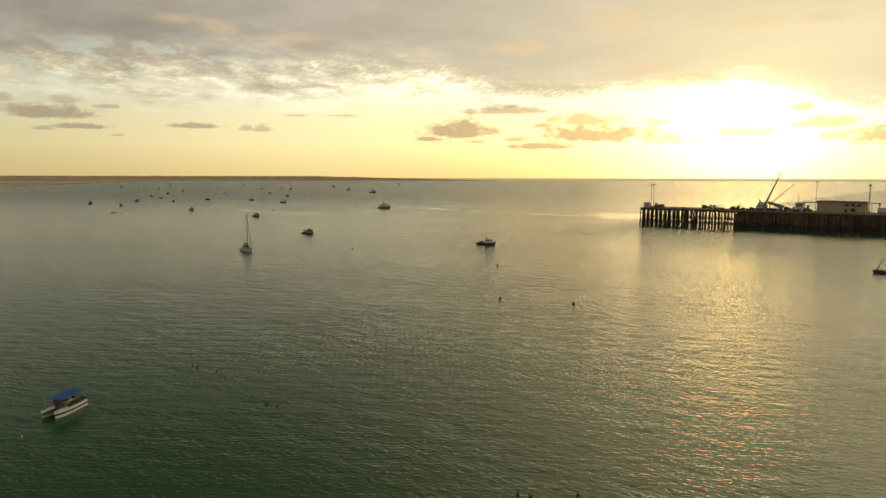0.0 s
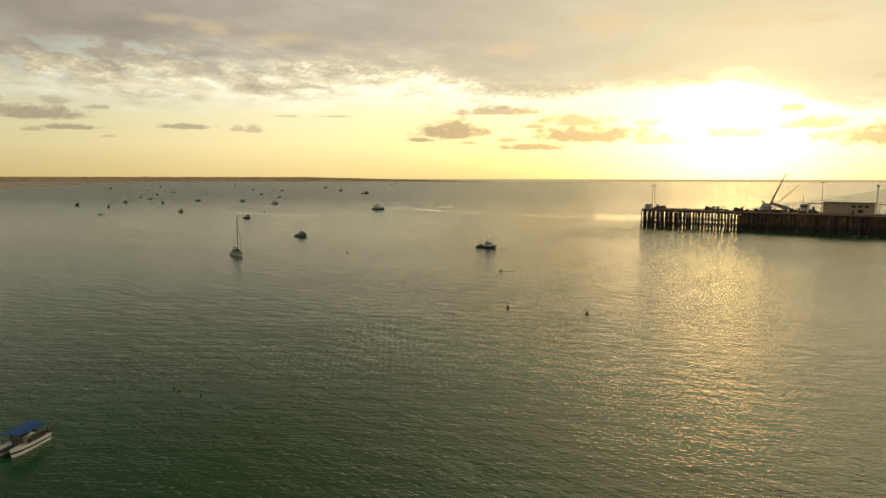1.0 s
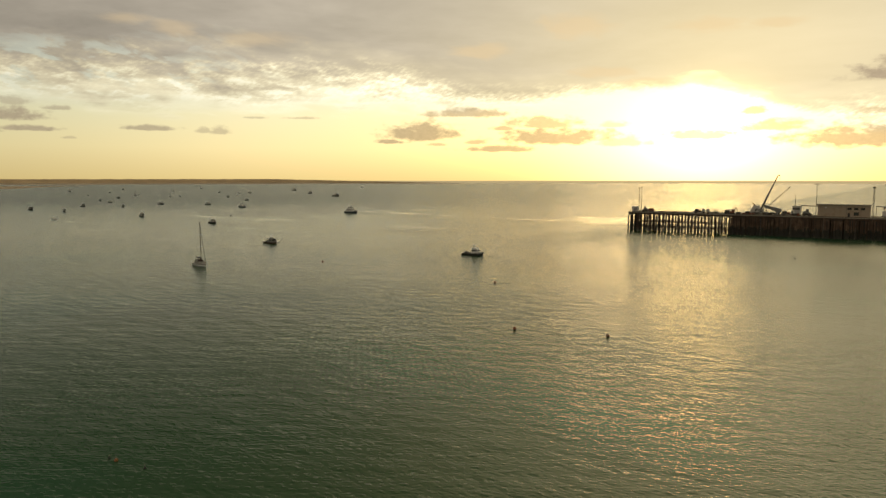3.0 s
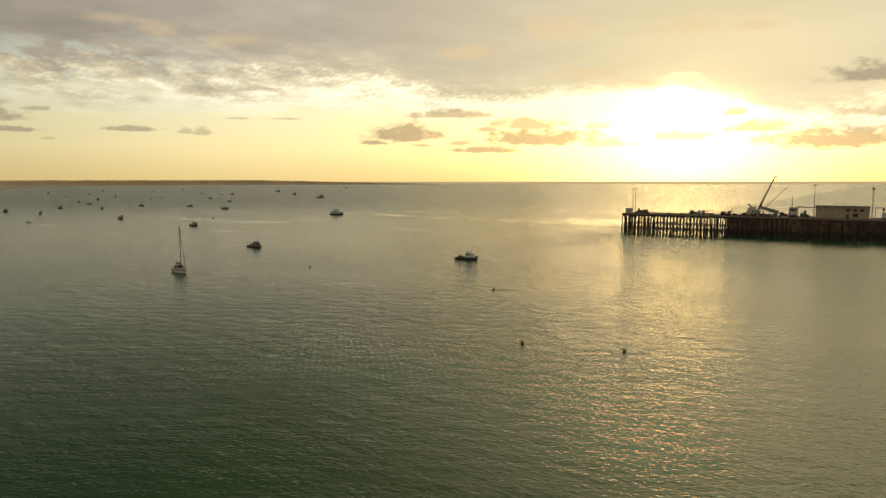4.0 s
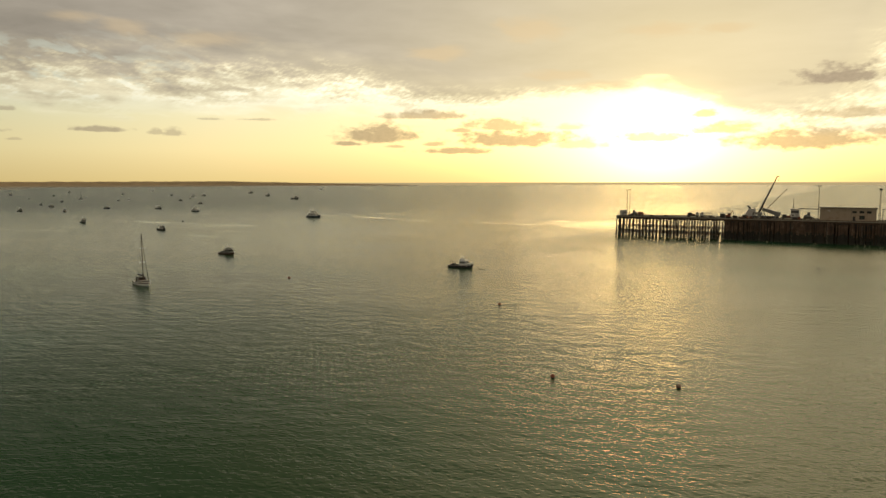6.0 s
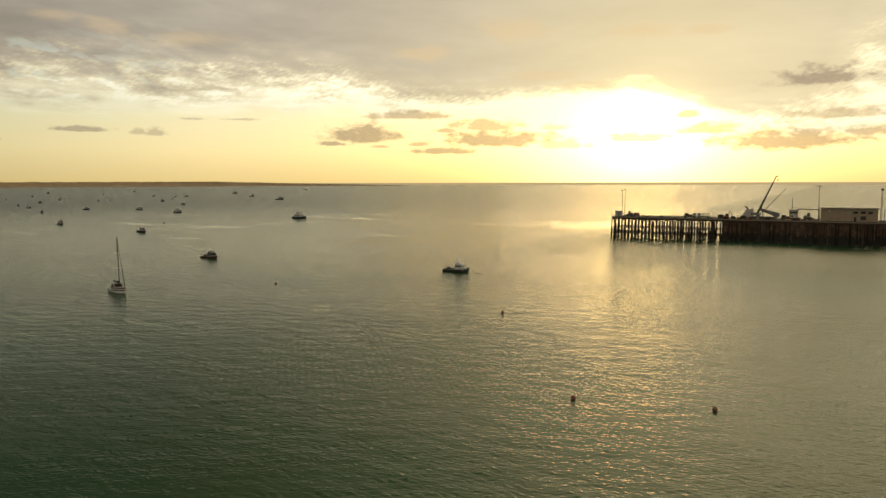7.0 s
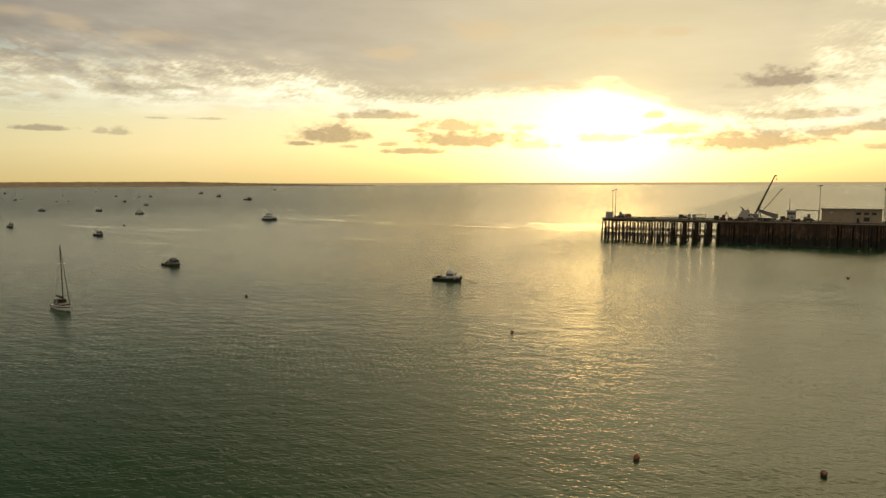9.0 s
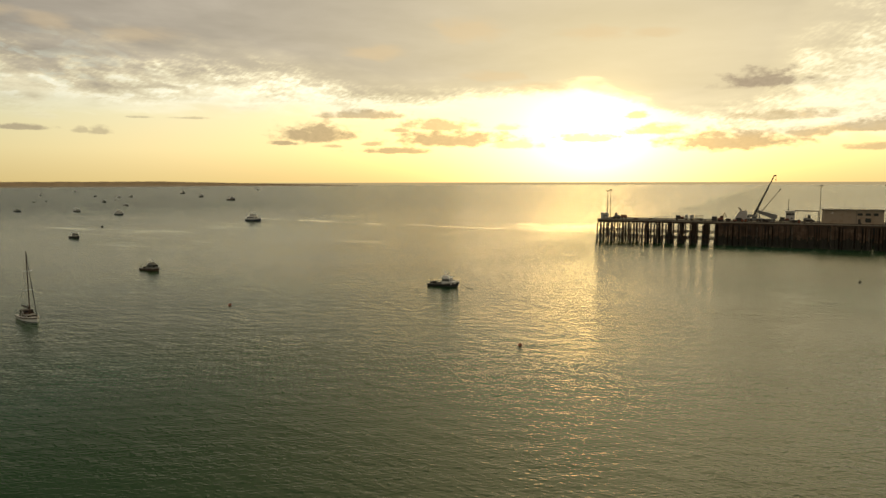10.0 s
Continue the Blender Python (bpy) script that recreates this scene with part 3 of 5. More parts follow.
def lamp_post(s, w, height, label, heads=2):
    ob = thing("light_pole", at_jetty(s, w), label, "light pole")
    part("base", box(-0.35, 0.35, -0.35, 0.35, 0, 0.4, 0.04), M_DECK, ob)
    part("pole", rod((0, 0, 0.4), (0, 0, height), 0.17, 0.1, 10), M_DARK, ob)
    part("platform", box(-0.45, 0.45, -0.35, 0.35, height, height + 0.12, 0.02), M_DARK, ob)
    for i in range(heads):
        x = -0.4 + 0.8 * i / max(1, heads - 1)
        part("lamp_head", box(x - 0.25, x + 0.25, -0.4, 0.3, height + 0.13, height + 0.55, 0.06), M_DARK, ob)
    return ob


lamp_post(0.2, 12, 13.4, "slim steel light pole at the jetty end with twin lamps")
lamp_post(1.7, 12, 13.9, "tall steel light pole at the jetty end with lamps")
mast = lamp_post(94.6, 6, 16.0, "tall light mast beside the jetty shed with wide crossbar")
part("crossbar", box(-1.6, 1.6, -0.08, 0.08, 16.13, 16.25, 0.02), M_STEEL, mast)
tower = thing("signal_tower", at_jetty(119.6, 6), "dark lattice signal tower beside the jetty shed", "tower")
for dx_, dy_ in ((-0.3, -0.3), (-0.3, 0.3), (0.3, -0.3), (0.3, 0.3)):
    part("leg", rod((dx_, dy_, 0), (dx_ * 0.6, dy_ * 0.6, 14.2), 0.09, 0.07, 6), M_DARK, tower)
for k in range(9):
    z0 = 0.3 + k * 1.5
    part("brace", rod((-0.28, -0.28, z0), (0.26, -0.26, z0 + 1.4), 0.04, seg=5, bm=rod((0.28, 0.28, z0), (-0.26, 0.26, z0 + 1.4), 0.04, seg=5)), M_DARK, tower)
part("platform", box(-0.65, 0.65, -0.65, 0.65, 9.4, 9.55, 0.02), M_DARK, tower)
part("lamp_head", box(-0.6, 0.6, -0.4, 0.4, 14.2, 15.2, 0.15), M_DARK, tower)

gantry = thing("pipe_gantry", at_jetty(120.6, 6.2), "dark steel pipe gantry beside the signal tower", "gantry")
for x_ in (0.3, 3.6):
    part("post", rod((x_, 0, 0), (x_, 0, 5.3), 0.13, seg=8), M_DARK, gantry)
part("pipe", rod((-0.1, 0, 5.5), (4.2, 0, 5.5), 0.22, seg=10), M_STEEL, gantry)
part("valve_box", box(3.2, 4.1, -0.4, 0.4, 4.2, 5.27, 0.06), M_DARK, gantry)
trailer = thing("box_trailer", at_jetty(123.6, 4.2), "pale box trailer parked beside the pipe gantry", "trailer")
part("body", box(0, 5.2, 0, 2.4, 0.85, 3.3, 0.08), M_OFFWHITE, trailer)
part("chassis", box(0.1, 5.9, 0.5, 1.9, 0.6, 0.847, 0.02), M_DARK, trailer)
for x_ in (1.4, 3.9):
    for y_ in (0.2, 2.2):
        tyre = part("wheel", rod((x_, y_ - 0.15, 0.42), (x_, y_ + 0.15, 0.42), 0.42, seg=14), M_RUBBER, trailer)
        part("rim", rod((x_, y_ - 0.17, 0.42), (x_, y_ + 0.17, 0.42), 0.22, seg=10), M_ALU, tyre)


def build_shed():
    ob = thing("jetty_shed", at_jetty(95.6, 3.5), "long cream two-storey jetty shed with pale roof", "building")
    L, W, H = 22.8, 8.5, 5.9
    part("wall", box(0, L, 0, W, 0, H, 0.02), M_SHED, ob)
    bm = prism([(-0.5, H + 0.002), (L + 0.5, H + 0.002), (L + 0.5, H + 0.35), (-0.5, H + 0.35)], -0.7, W + 0.6)
    part("roof", bm, M_ROOF, ob, "pale metal roof")
    for i in range(46):
        part("roof_rib", box(-0.3 + i * 0.505, -0.2 + i * 0.505, -0.7, W + 0.6, H + 0.353, H + 0.43), M_ROOF, ob)
    part("fascia", box(-0.52, L + 0.52, -0.74, -0.703, H - 0.1, H + 0.38), M_STEEL, ob)
    for x, w, z, h in ((13.2, 1.7, 3.7, 0.95), (16.1, 1.7, 3.7, 0.95), (19.0, 1.7, 3.7, 0.95), (16.1, 2.0, 0.9, 1.6), (19.4, 1.2, 3.7, 0.9)):
        if (x, z) == (19.4, 3.7):
            continue
        fr = part("window", box(x - 0.08, x + w + 0.08, -0.05, -0.004, z - 0.08, z + h + 0.08, 0.01), M_DARK, ob)
        part("pane", box(x, x + w / 2 - 0.03, -0.075, -0.052, z, z + h), M_GLASS, fr)
        part("pane", box(x + w / 2 + 0.03, x + w, -0.075, -0.052, z, z + h), M_GLASS, fr)
    part("door", box(13.4, 14.4, -0.06, -0.004, 0.02, 2.1, 0.01), M_DARK, ob)
    part("wall_lamp", box(3.2, 4.0, -0.25, -0.004, 4.5, 4.75, 0.04), M_WHITE, ob)
    for i in range(12):
        x = 0.2 + i * 1.0
        part("cladding_strip", box(x, x + 0.08, -0.03, -0.003, 0.1, H - 0.12), M_SHED, ob)
    part("corner_post", box(12.6, 12.85, -0.06, -0.003, 0, H - 0.12), M_STEEL, ob)
    for x in (8.5, 15.4):
        part("aerial", rod((x, 4, H + 0.36), (x, 4, H + 4.0), 0.04, 0.02, 5), M_STEEL, ob)


build_shed()

# ---------------------------------------------------------------- things on the jetty


def wheel(parent, x, y, r, w, bm_mat=None):
    tyre = part("wheel", rod((x, y - w / 2, r), (x, y + w / 2, r), r, seg=14), M_RUBBER, parent)
    part("rim", rod((x, y - w / 2 - 0.012, r), (x, y + w / 2 + 0.012, r), r * 0.5, seg=10), M_STEEL, tyre)


def panes(parent, xs, y, z0, z1, gap=0.08, name="window"):
    """Side windows between the given x, on the plane y (proud of it)."""
    s = 1 if y > 0 else -1
    for a, b in zip(xs, xs[1:]):
        part(name, box(a + gap, b - gap, min(y + s * 0.004, y + s * 0.025), max(y + s * 0.004, y + s * 0.025), z0, z1), M_GLASS, parent)


def build_hut():
    ob = thing("site_hut", at_jetty(0.7, 4.4), "pale grey steel site hut at the jetty end", "hut")
    part("body", box(-1.8, 1.8, -1.2, 1.2, 0.15, 2.9, 0.05), M_OFFWHITE, ob)
    part("roof", box(-1.95, 1.95, -1.35, 1.35, 2.903, 3.05, 0.03), M_ROOF, ob)
    part("skid", box(-1.8, 1.8, -1.0, -0.8, 0, 0.148), M_DARK, ob)
    part("skid", box(-1.8, 1.8, 0.8, 1.0, 0, 0.148), M_DARK, ob)
    part("door", box(-0.5, 0.4, -1.24, -1.204, 0.2, 2.2, 0.01), M_GREY, ob)
    panes(ob, (0.6, 1.5), -1.2, 1.3, 2.1)


def build_loader(s, w, turn, label, mat, big=1.0):
    ob = thing("wheel_loader", at_jetty(s, w, turn=turn), label, "wheel loader")
    k = big
    part("chassis", box(-1.7 * k, 1.2 * k, -0.55 * k, 0.55 * k, 0.55 * k, 1.1 * k, 0.06), M_DARK, ob)
    part("engine_cover", prism([(-1.9 * k, 1.11 * k), (-0.5 * k, 1.11 * k), (-0.5 * k, 2.0 * k), (-1.7 * k, 1.85 * k)], -0.6 * k, 0.6 * k), mat, ob)
    cab = part("cab", prism([(-0.48 * k, 1.11 * k), (0.75 * k, 1.11 * k), (0.55 * k, 2.9 * k), (-0.4 * k, 2.9 * k)], -0.6 * k, 0.6 * k, 0.06), mat, ob)
    part("cab_roof", box(-0.55 * k, 0.72 * k, -0.66 * k, 0.66 * k, 2.9 * k, 3.03 * k, 0.03), M_DARK, ob)
    panes(cab, (-0.32 * k, 0.5 * k), -0.6 * k, 1.9 * k, 2.5 * k)
    panes(cab, (-0.32 * k, 0.5 * k), 0.6 * k, 1.9 * k, 2.5 * k)
    part("exhaust", rod((-1.2 * k, 0.3 * k, 1.9 * k), (-1.2 * k, 0.3 * k, 2.7 * k), 0.06 * k, seg=6), M_DARK, ob)
    for y in (-0.4, 0.4):
        part("lift_arm", prism([(0.76 * k, 1.1 * k), (1.0 * k, 1.5 * k), (2.3 * k, 0.6 * k), (2.2 * k, 0.35 * k)], y * k - 0.07, y * k + 0.07), mat, ob)
    part("bucket", prism([(2.2 * k, 0.1), (3.0 * k, 0.02), (2.9 * k, 0.2), (2.4 * k, 0.35), (2.35 * k, 0.95 * k), (2.15 * k, 0.9 * k)], -1.1 * k, 1.1 * k), M_STEEL, ob)
    for x in (-1.2, 0.9):
        for y in (-0.85, 0.85):
            wheel(ob, x * k, y * k, 0.62 * k, 0.42 * k)
    return ob


def build_truck(s, w, turn, label, load):
    ob = thing("truck", at_jetty(s, w, turn=turn), label, "truck")
    part("chassis", box(-3.0, 2.9, -0.45, 0.45, 0.6, 0.85, 0.03), M_DARK, ob)
    cab = part("cab", prism([(1.5, 0.86), (3.1, 0.86), (3.05, 1.6), (2.7, 2.5), (1.55, 2.5)], -1.05, 1.05, 0.06), M_OFFWHITE, ob)
    panes(cab, (1.75, 2.6), -1.05, 1.55, 2.15)
    panes(cab, (1.75, 2.6), 1.05, 1.55, 2.15)
    part("tray", box(-3.1, 1.35, -1.15, 1.15, 0.86, 1.05, 0.03), M_STEEL, ob)
    for x in (-2.1, 2.2):
        for y in (-0.95, 0.95):
            wheel(ob, x, y, 0.48, 0.3)
    if load == "rack":
        for x in (-3.0, -1.5, 0.0, 1.25):
            for y in (-1.08, 1.08):
                part("rack_post", rod((x, y, 1.052), (x, y, 2.35), 0.05, seg=6), M_STEEL, ob)
        for y in (-1.08, 1.08):
            part("rack_rail", rod((-3.05, y, 2.36), (1.3, y, 2.36), 0.05, seg=6), M_STEEL, ob)
            part("rack_rail", rod((-3.05, y, 1.7), (1.3, y, 1.7), 0.04, seg=6), M_STEEL, ob)
    if load == "gear":
        part("load", box(-2.6, -0.6, -0.9, 0.9, 1.052, 2.3, 0.12), M_DARK, ob)
        part("load", box(-0.5, 1.1, -0.8, 0.7, 1.052, 1.7, 0.1), M_RUST, ob)
    return ob


def build_excavator(s, w):
    ob = thing("excavator", at_jetty(s, w), "rust-red small excavator with its arm raised on the jetty", "excavator")
    for y in (-0.75, 0.75):
        part("track", prism([(-1.3, 0.25), (-1.0, 0.0), (1.0, 0.0), (1.3, 0.25), (1.1, 0.65), (-1.1, 0.65)], y - 0.22, y + 0.22), M_RUBBER, ob)
    part("body", prism([(-1.3, 0.7), (1.0, 0.7), (1.0, 1.5), (-1.2, 1.5)], -0.9, 0.9), M_RUST, ob)
    cab = part("cab", prism([(-0.2, 1.503), (1.0, 1.503), (0.85, 2.5), (-0.2, 2.5)], -0.85, 0.1), M_RUST, ob)
    panes(cab, (-0.1, 0.8), -0.85, 1.7, 2.3)
    part("boom", rod((0.9, 0.5, 1.3), (1.5, 0.5, 3.9), 0.2, 0.13, 6), M_RUST, ob)
    part("stick", rod((1.5, 0.5, 3.95), (2.3, 0.5, 2.4), 0.14, 0.1, 6), M_RUST, ob)
    part("bucket", prism([(2.1, 2.3), (2.6, 2.35), (2.55, 1.8), (2.2, 1.75)], 0.15, 0.85), M_STEEL, ob)


def build_crane():
    ob = thing("mobile_crane", at_jetty(68.4, 8.0), "dark mobile crane with a long raised telescopic boom", "crane")
    part("carrier", box(-3.6, 3.4, -1.25, 1.25, 0.7, 1.5, 0.08), M_GREY, ob)
    cab = part("cab", prism([(-3.6, 1.503), (-1.9, 1.503), (-1.9, 2.7), (-3.2, 2.7)], -1.2, 0.1, 0.05), M_OFFWHITE, ob)
    panes(cab, (-3.1, -2.1), -1.2, 1.9, 2.45)
    part("turntable", rod((0, 0, 1.503), (0, 0, 1.9), 1.0, seg=16), M_DARK, ob)
    up_ = part("superstructure", prism([(-2.4, 1.903), (1.4, 1.903), (1.2, 3.0), (-2.4, 3.3)], -1.15, 1.15, 0.1), M_GREY, ob)
    part("counterweight", box(-2.9, -2.41, -1.2, 1.2, 1.95, 3.1, 0.1), M_DARK, up_)
    foot, tip = Vector((-0.3, 0, 2.7)), Vector((7.5, 0, 20.9))
    for i, (a, b, r) in enumerate(((0.0, 0.42, 0.48), (0.40, 0.72, 0.37), (0.70, 1.0, 0.27))):
        part("boom_section", rod(foot.lerp(tip, a), foot.lerp(tip, b), r, r * 0.94, 4), M_DARK, ob)
    part("boom_head", box(7.2, 8.4, -0.25, 0.25, 20.6, 21.1, 0.05), M_DARK, ob)
    part("hoist_line", rod((8.2, 0, 20.6), (8.2, 0, 19.3), 0.05, seg=5), M_DARK, ob)
    part("hook_block", box(8.0, 8.4, -0.15, 0.15, 18.7, 19.3, 0.06), M_DARK, ob)
    part("ram", rod((0.9, 0, 2.2), foot.lerp(tip, 0.3), 0.18, seg=8), M_STEEL, ob)
    for x in (-2.7, -1.3, 1.4, 2.7):
        for y in (-1.1, 1.1):
            wheel(ob, x, y, 0.62, 0.4)
    for x in (-3.3, 3.1):
        for y in (-2.3, 2.3):
            leg = part("outrigger", box(x - 0.15, x + 0.15, min(0, y), max(0, y), 0.8, 1.05), M_GREY, ob)
            part("pad", rod((x, y * 0.96, 0), (x, y * 0.96, 0.85), 0.16, 0.1, 8), M_STEEL, leg)


def build_shiploader():
    ob = thing("loading_crane", at_jetty(69.5, 11.0), "grey loading crane with tilted housing and slim boom", "crane")
    part("bogie", box(0.3, 7.5, -1.1, 1.1, 0.35, 1.2, 0.08), M_DARK, ob)
    for x in (1.2, 3.2, 5.2, 6.8):
        for y in (-1.0, 1.0):
            wheel(ob, x, y, 0.45, 0.3)
    part("housing", prism([(-0.2, 4.0), (0.0, 5.2), (8.3, 3.0), (8.3, 1.21), (6.5, 1.21)], -1.1, 1.1), M_GREY, ob, "tilted grey steel housing")
    part("strut", rod((1.0, 0, 1.2), (0.6, 0, 4.0), 0.22, seg=6), M_DARK, ob)
    bm = rod((1.6, 0.6, 4.4), (8.8, 19.0, 14.3), 0.24, 0.16, 4)
    part("boom", bm, M_DARK, ob)
    part("boom_head", ball((8.8, 19.0, 14.3), 0.4, 1, 1, 0.8, 8, 6), M_DARK, ob)


build_hut()
build_loader(6.2, 5.2, 180, "dark wheel loader parked near the jetty end", M_GREY)
tr = thing("trailer", at_jetty(10.0, 5.0), "low dark trailer stacked with pipes and hose", "trailer")
part("bed", box(-1.7, 1.7, -1.0, 1.0, 0.6, 0.8, 0.03), M_STEEL, tr)
for x in (-0.9, 0.9):
    for y in (-0.85, 0.85):
        wheel(tr, x, y, 0.3, 0.22)
for k, (y, z) in enumerate(((-0.6, 1.05), (-0.05, 1.05), (0.5, 1.05), (-0.3, 1.5), (0.25, 1.5), (0.0, 1.95))):
    part("pipe", rod((-1.6, y, z), (1.6 - 0.2 * (k % 3), y, z), 0.24, seg=10), M_RUST, tr)
build_truck(36.9, 6.0, 0, "dark loaded flatbed truck on the jetty deck", "gear")
build_truck(43.6, 6.0, 180, "white flatbed truck with a pipe rack", "rack")
cr = thing("steel_crate", at_jetty(51.6, 5.6), "dark steel crate standing on the jetty deck", "crate")
part("body", box(-1.1, 1.1, -0.9, 0.9, 0.12, 2.1, 0.05), M_DARK, cr)
for x in (-0.8, 0.65):
    part("skid", box(x, x + 0.15, -0.9, 0.9, 0, 0.118), M_STEEL, cr)
for x in (-1.12, -0.4, 0.3, 1.0):
    part("rib", box(x, x + 0.1, -0.96, -0.904, 0.15, 2.05), M_DARK, cr)
build_excavator(54.2, 6.0)
build_crane()
build_shiploader()
build_truck(81.5, 7.0, 0, "dark loaded work truck beside the cranes", "gear")
build_loader(90.4, 7.5, 0, "dark wheel loader parked beside the jetty shed", M_GREY, 1.15)
for s_, w_, r_, h_, lab in ((63.5, 4.5, 0.5, 1.1, "rusty steel drum on the jetty"), (64.8, 5.0, 0.5, 1.1, "rusty steel drum on the jetty"), (86.6, 5.0, 0.6, 1.3, "dark steel drum on the jetty")):
    d_ = thing("drum", at_jetty(s_, w_), lab, "drum")
    part("body", rod((0, 0, 0), (0, 0, h_), r_, seg=14), M_RUST, d_)
    part("lid", rod((0, 0, h_ + 0.002), (0, 0, h_ + 0.06), r_ * 1.03, seg=14), M_DARK, d_)


def build_ship():
    """A small cargo vessel lying behind the jetty; mostly its funnel, house and gear rise above the deck."""
    ob = thing("cargo_ship", J @ pose(78.0, 26.0, 0, 0, 0, 0), "small cargo ship with white funnel moored behind the jetty", "ship")
    hull = hull_mesh(84, 14, 9.2, 4.5, 2.0, 0.85, 0.95, well=1.0)
    for v in hull.verts:
        v.co.x += 14.3
        v.co.y += 2.0
    part("hull", hull, M_DARK, ob, "dark ship hull")
    part("hatch_cover", box(9.5, 30, -3, 5, 8.2, 9.6, 0.1), M_RUST, ob)
    part("hatch_cover", box(32, 46, -3, 5, 8.2, 9.6, 0.1), M_RUST, ob)
    part("deckhouse", box(-21, -9, -3.6, 3.6, 8.2, 10.4, 0.1), M_OFFWHITE, ob)
    fun = part("funnel", prism([(-19.4, 10.403), (-13.2, 10.403), (-13.6, 15.0), (-16.8, 15.0), (-17.6, 13.6)], -1.6, 1.6, 0.2), M_OFFWHITE, ob, "white raked funnel")
    part("exhaust", rod((-16.2, 0, 14.9), (-16.8, 0, 16.0), 0.42, 0.36, 8, rod((-16.8, 0, 15.9), (-17.8, 0, 16.5), 0.36, 0.3, 8)), M_DARK, fun)
    part("vent", rod((-14.4, 0.5, 14.9), (-14.4, 0.5, 15.7), 0.22, seg=8), M_DARK, fun)
    part("funnel_band", prism([(-18.6, 12.0), (-13.35, 12.0), (-13.45, 13.0), (-18.0, 13.0)], -1.66, 1.66, 0.05), M_OFFWHITE, fun)
    wh = part("wheelhouse", box(3.2, 7.0, -3.0, 3.0, 8.2, 15.0, 0.08), M_OFFWHITE, ob)
    panes(wh, (3.3, 4.5, 5.7, 6.9), -3.0, 13.3, 14.3)
    part("wheelhouse_roof", box(2.8, 7.6, -3.4, 3.4, 15.003, 15.25, 0.05), M_OFFWHITE, ob)
    part("mast", rod((4.2, 0, 15.25), (4.2, 0, 20.8), 0.18, 0.1, 8), M_STEEL, ob)
    part("yard", rod((4.2, -1.0, 18.6), (4.2, 1.0, 18.6), 0.06, seg=6), M_STEEL, ob)
    part("derrick", rod((6.9, 0, 15.5), (17.0, -4.0, 15.4), 0.28, 0.2, 6), M_STEEL, ob, "long level derrick boom")
    part("crutch", rod((16.6, -3.8, 8.2), (16.6, -3.8, 15.2), 0.2, seg=6), M_STEEL, ob)


build_ship()



def cargo_crate(s, w, turn, l, d, h, mat, label):
    """A slatted crate on two bearers, lashed with straps."""
    ob = thing("cargo_crate", at_jetty(s, w, turn=turn), label, "crate")
    part("box", box(-l / 2, l / 2, -d / 2, d / 2, 0.14, h, 0.04), mat, ob)
    for x in (-l * 0.3, l * 0.3):
        part("bearer", box(x - 0.08, x + 0.08, -d / 2, d / 2, 0, 0.138), M_TIMBER, ob)
        part("strap", box(x - 0.05, x + 0.05, -d / 2 - 0.02, d / 2 + 0.02, 0.2, h + 0.02), M_DARK, ob)
    for z in (0.3, 0.62):
        part("batten", box(-l / 2, l / 2, -d / 2 - 0.045, -d / 2 - 0.004, h * z, h * z + 0.1), M_TIMBER, ob)


for s_, w_, t_, l_, d_, h_, m_, lab_ in ((57.6, 5.0, 4, 2.0, 1.4, 1.3, M_DARK, "dark lashed cargo crate on the jetty"), (60.4, 4.2, -6, 1.6, 1.2, 0.9, M_RUST, "rust-brown cargo crate on the jetty"),
                                         (62.0, 6.2, 0, 2.4, 1.6, 1.6, M_DARK, "dark lashed cargo crate on the jetty"), (73.2, 4.6, 8, 2.2, 1.4, 1.1, M_DARK, "dark lashed cargo crate on the jetty"),
                                         (76.0, 5.4, 0, 1.8, 1.4, 1.5, M_GREY, "grey lashed cargo crate on the jetty"), (85.0, 4.4, -5, 2.0, 1.4, 1.2, M_DARK, "dark lashed cargo crate on the jetty"),
                                         (22.5, 6.5, 0, 1.6, 1.2, 0.8, M_DARK, "low dark cargo crate on the jetty"), (15.5, 6.0, 3, 1.8, 1.2, 0.7, M_RUST, "rust-brown cargo crate on the jetty")):
    cargo_crate(s_, w_, t_, l_, d_, h_, m_, lab_)

# ---------------------------------------------------------------- boats
TIDE = -46.0


def cabin(parent, x0, x1, w, z0, h, front=0.4, back=0.1, mat=None, n=3, name="cabin", over=0.12, roof=None):
    """A cabin with raked front, side windows, windscreen panes and an overhanging roof."""
    mat = mat or M_WHITE
    c = part(name, prism([(x0, z0), (x1, z0), (x1 - front * 0.35, z0 + h * 0.45), (x1 - front, z0 + h), (x0 + back, z0 + h)], -w / 2, w / 2), mat, parent)
    a, b = x0 + back + 0.1, x1 - front - 0.1
    xs = [a + (b - a) * i / n for i in range(n + 1)]
    for y in (-w / 2, w / 2):
        panes(c, xs, y, z0 + h * 0.5, z0 + h * 0.85, 0.05)
    for i in range(2):
        y0, y1 = (-w / 2 + 0.08, -0.05) if i == 0 else (0.05, w / 2 - 0.08)
        p0, p1 = Vector((x1 - front * 0.35, z0 + h * 0.45)), Vector((x1 - front, z0 + h))
        q0, q1 = p0.lerp(p1, 0.1), p0.lerp(p1, 0.85)
        part("windscreen", prism([(q0.x + 0.005, q0.y), (q0.x + 0.035, q0.y), (q1.x + 0.035, q1.y), (q1.x + 0.005, q1.y)], y0, y1), M_GLASS, c)
    part("roof", box(x0 - over, x1 - front + over, -w / 2 - over, w / 2 + over, z0 + h + 0.002, z0 + h + 0.09, 0.03), roof or mat, parent)
    return c


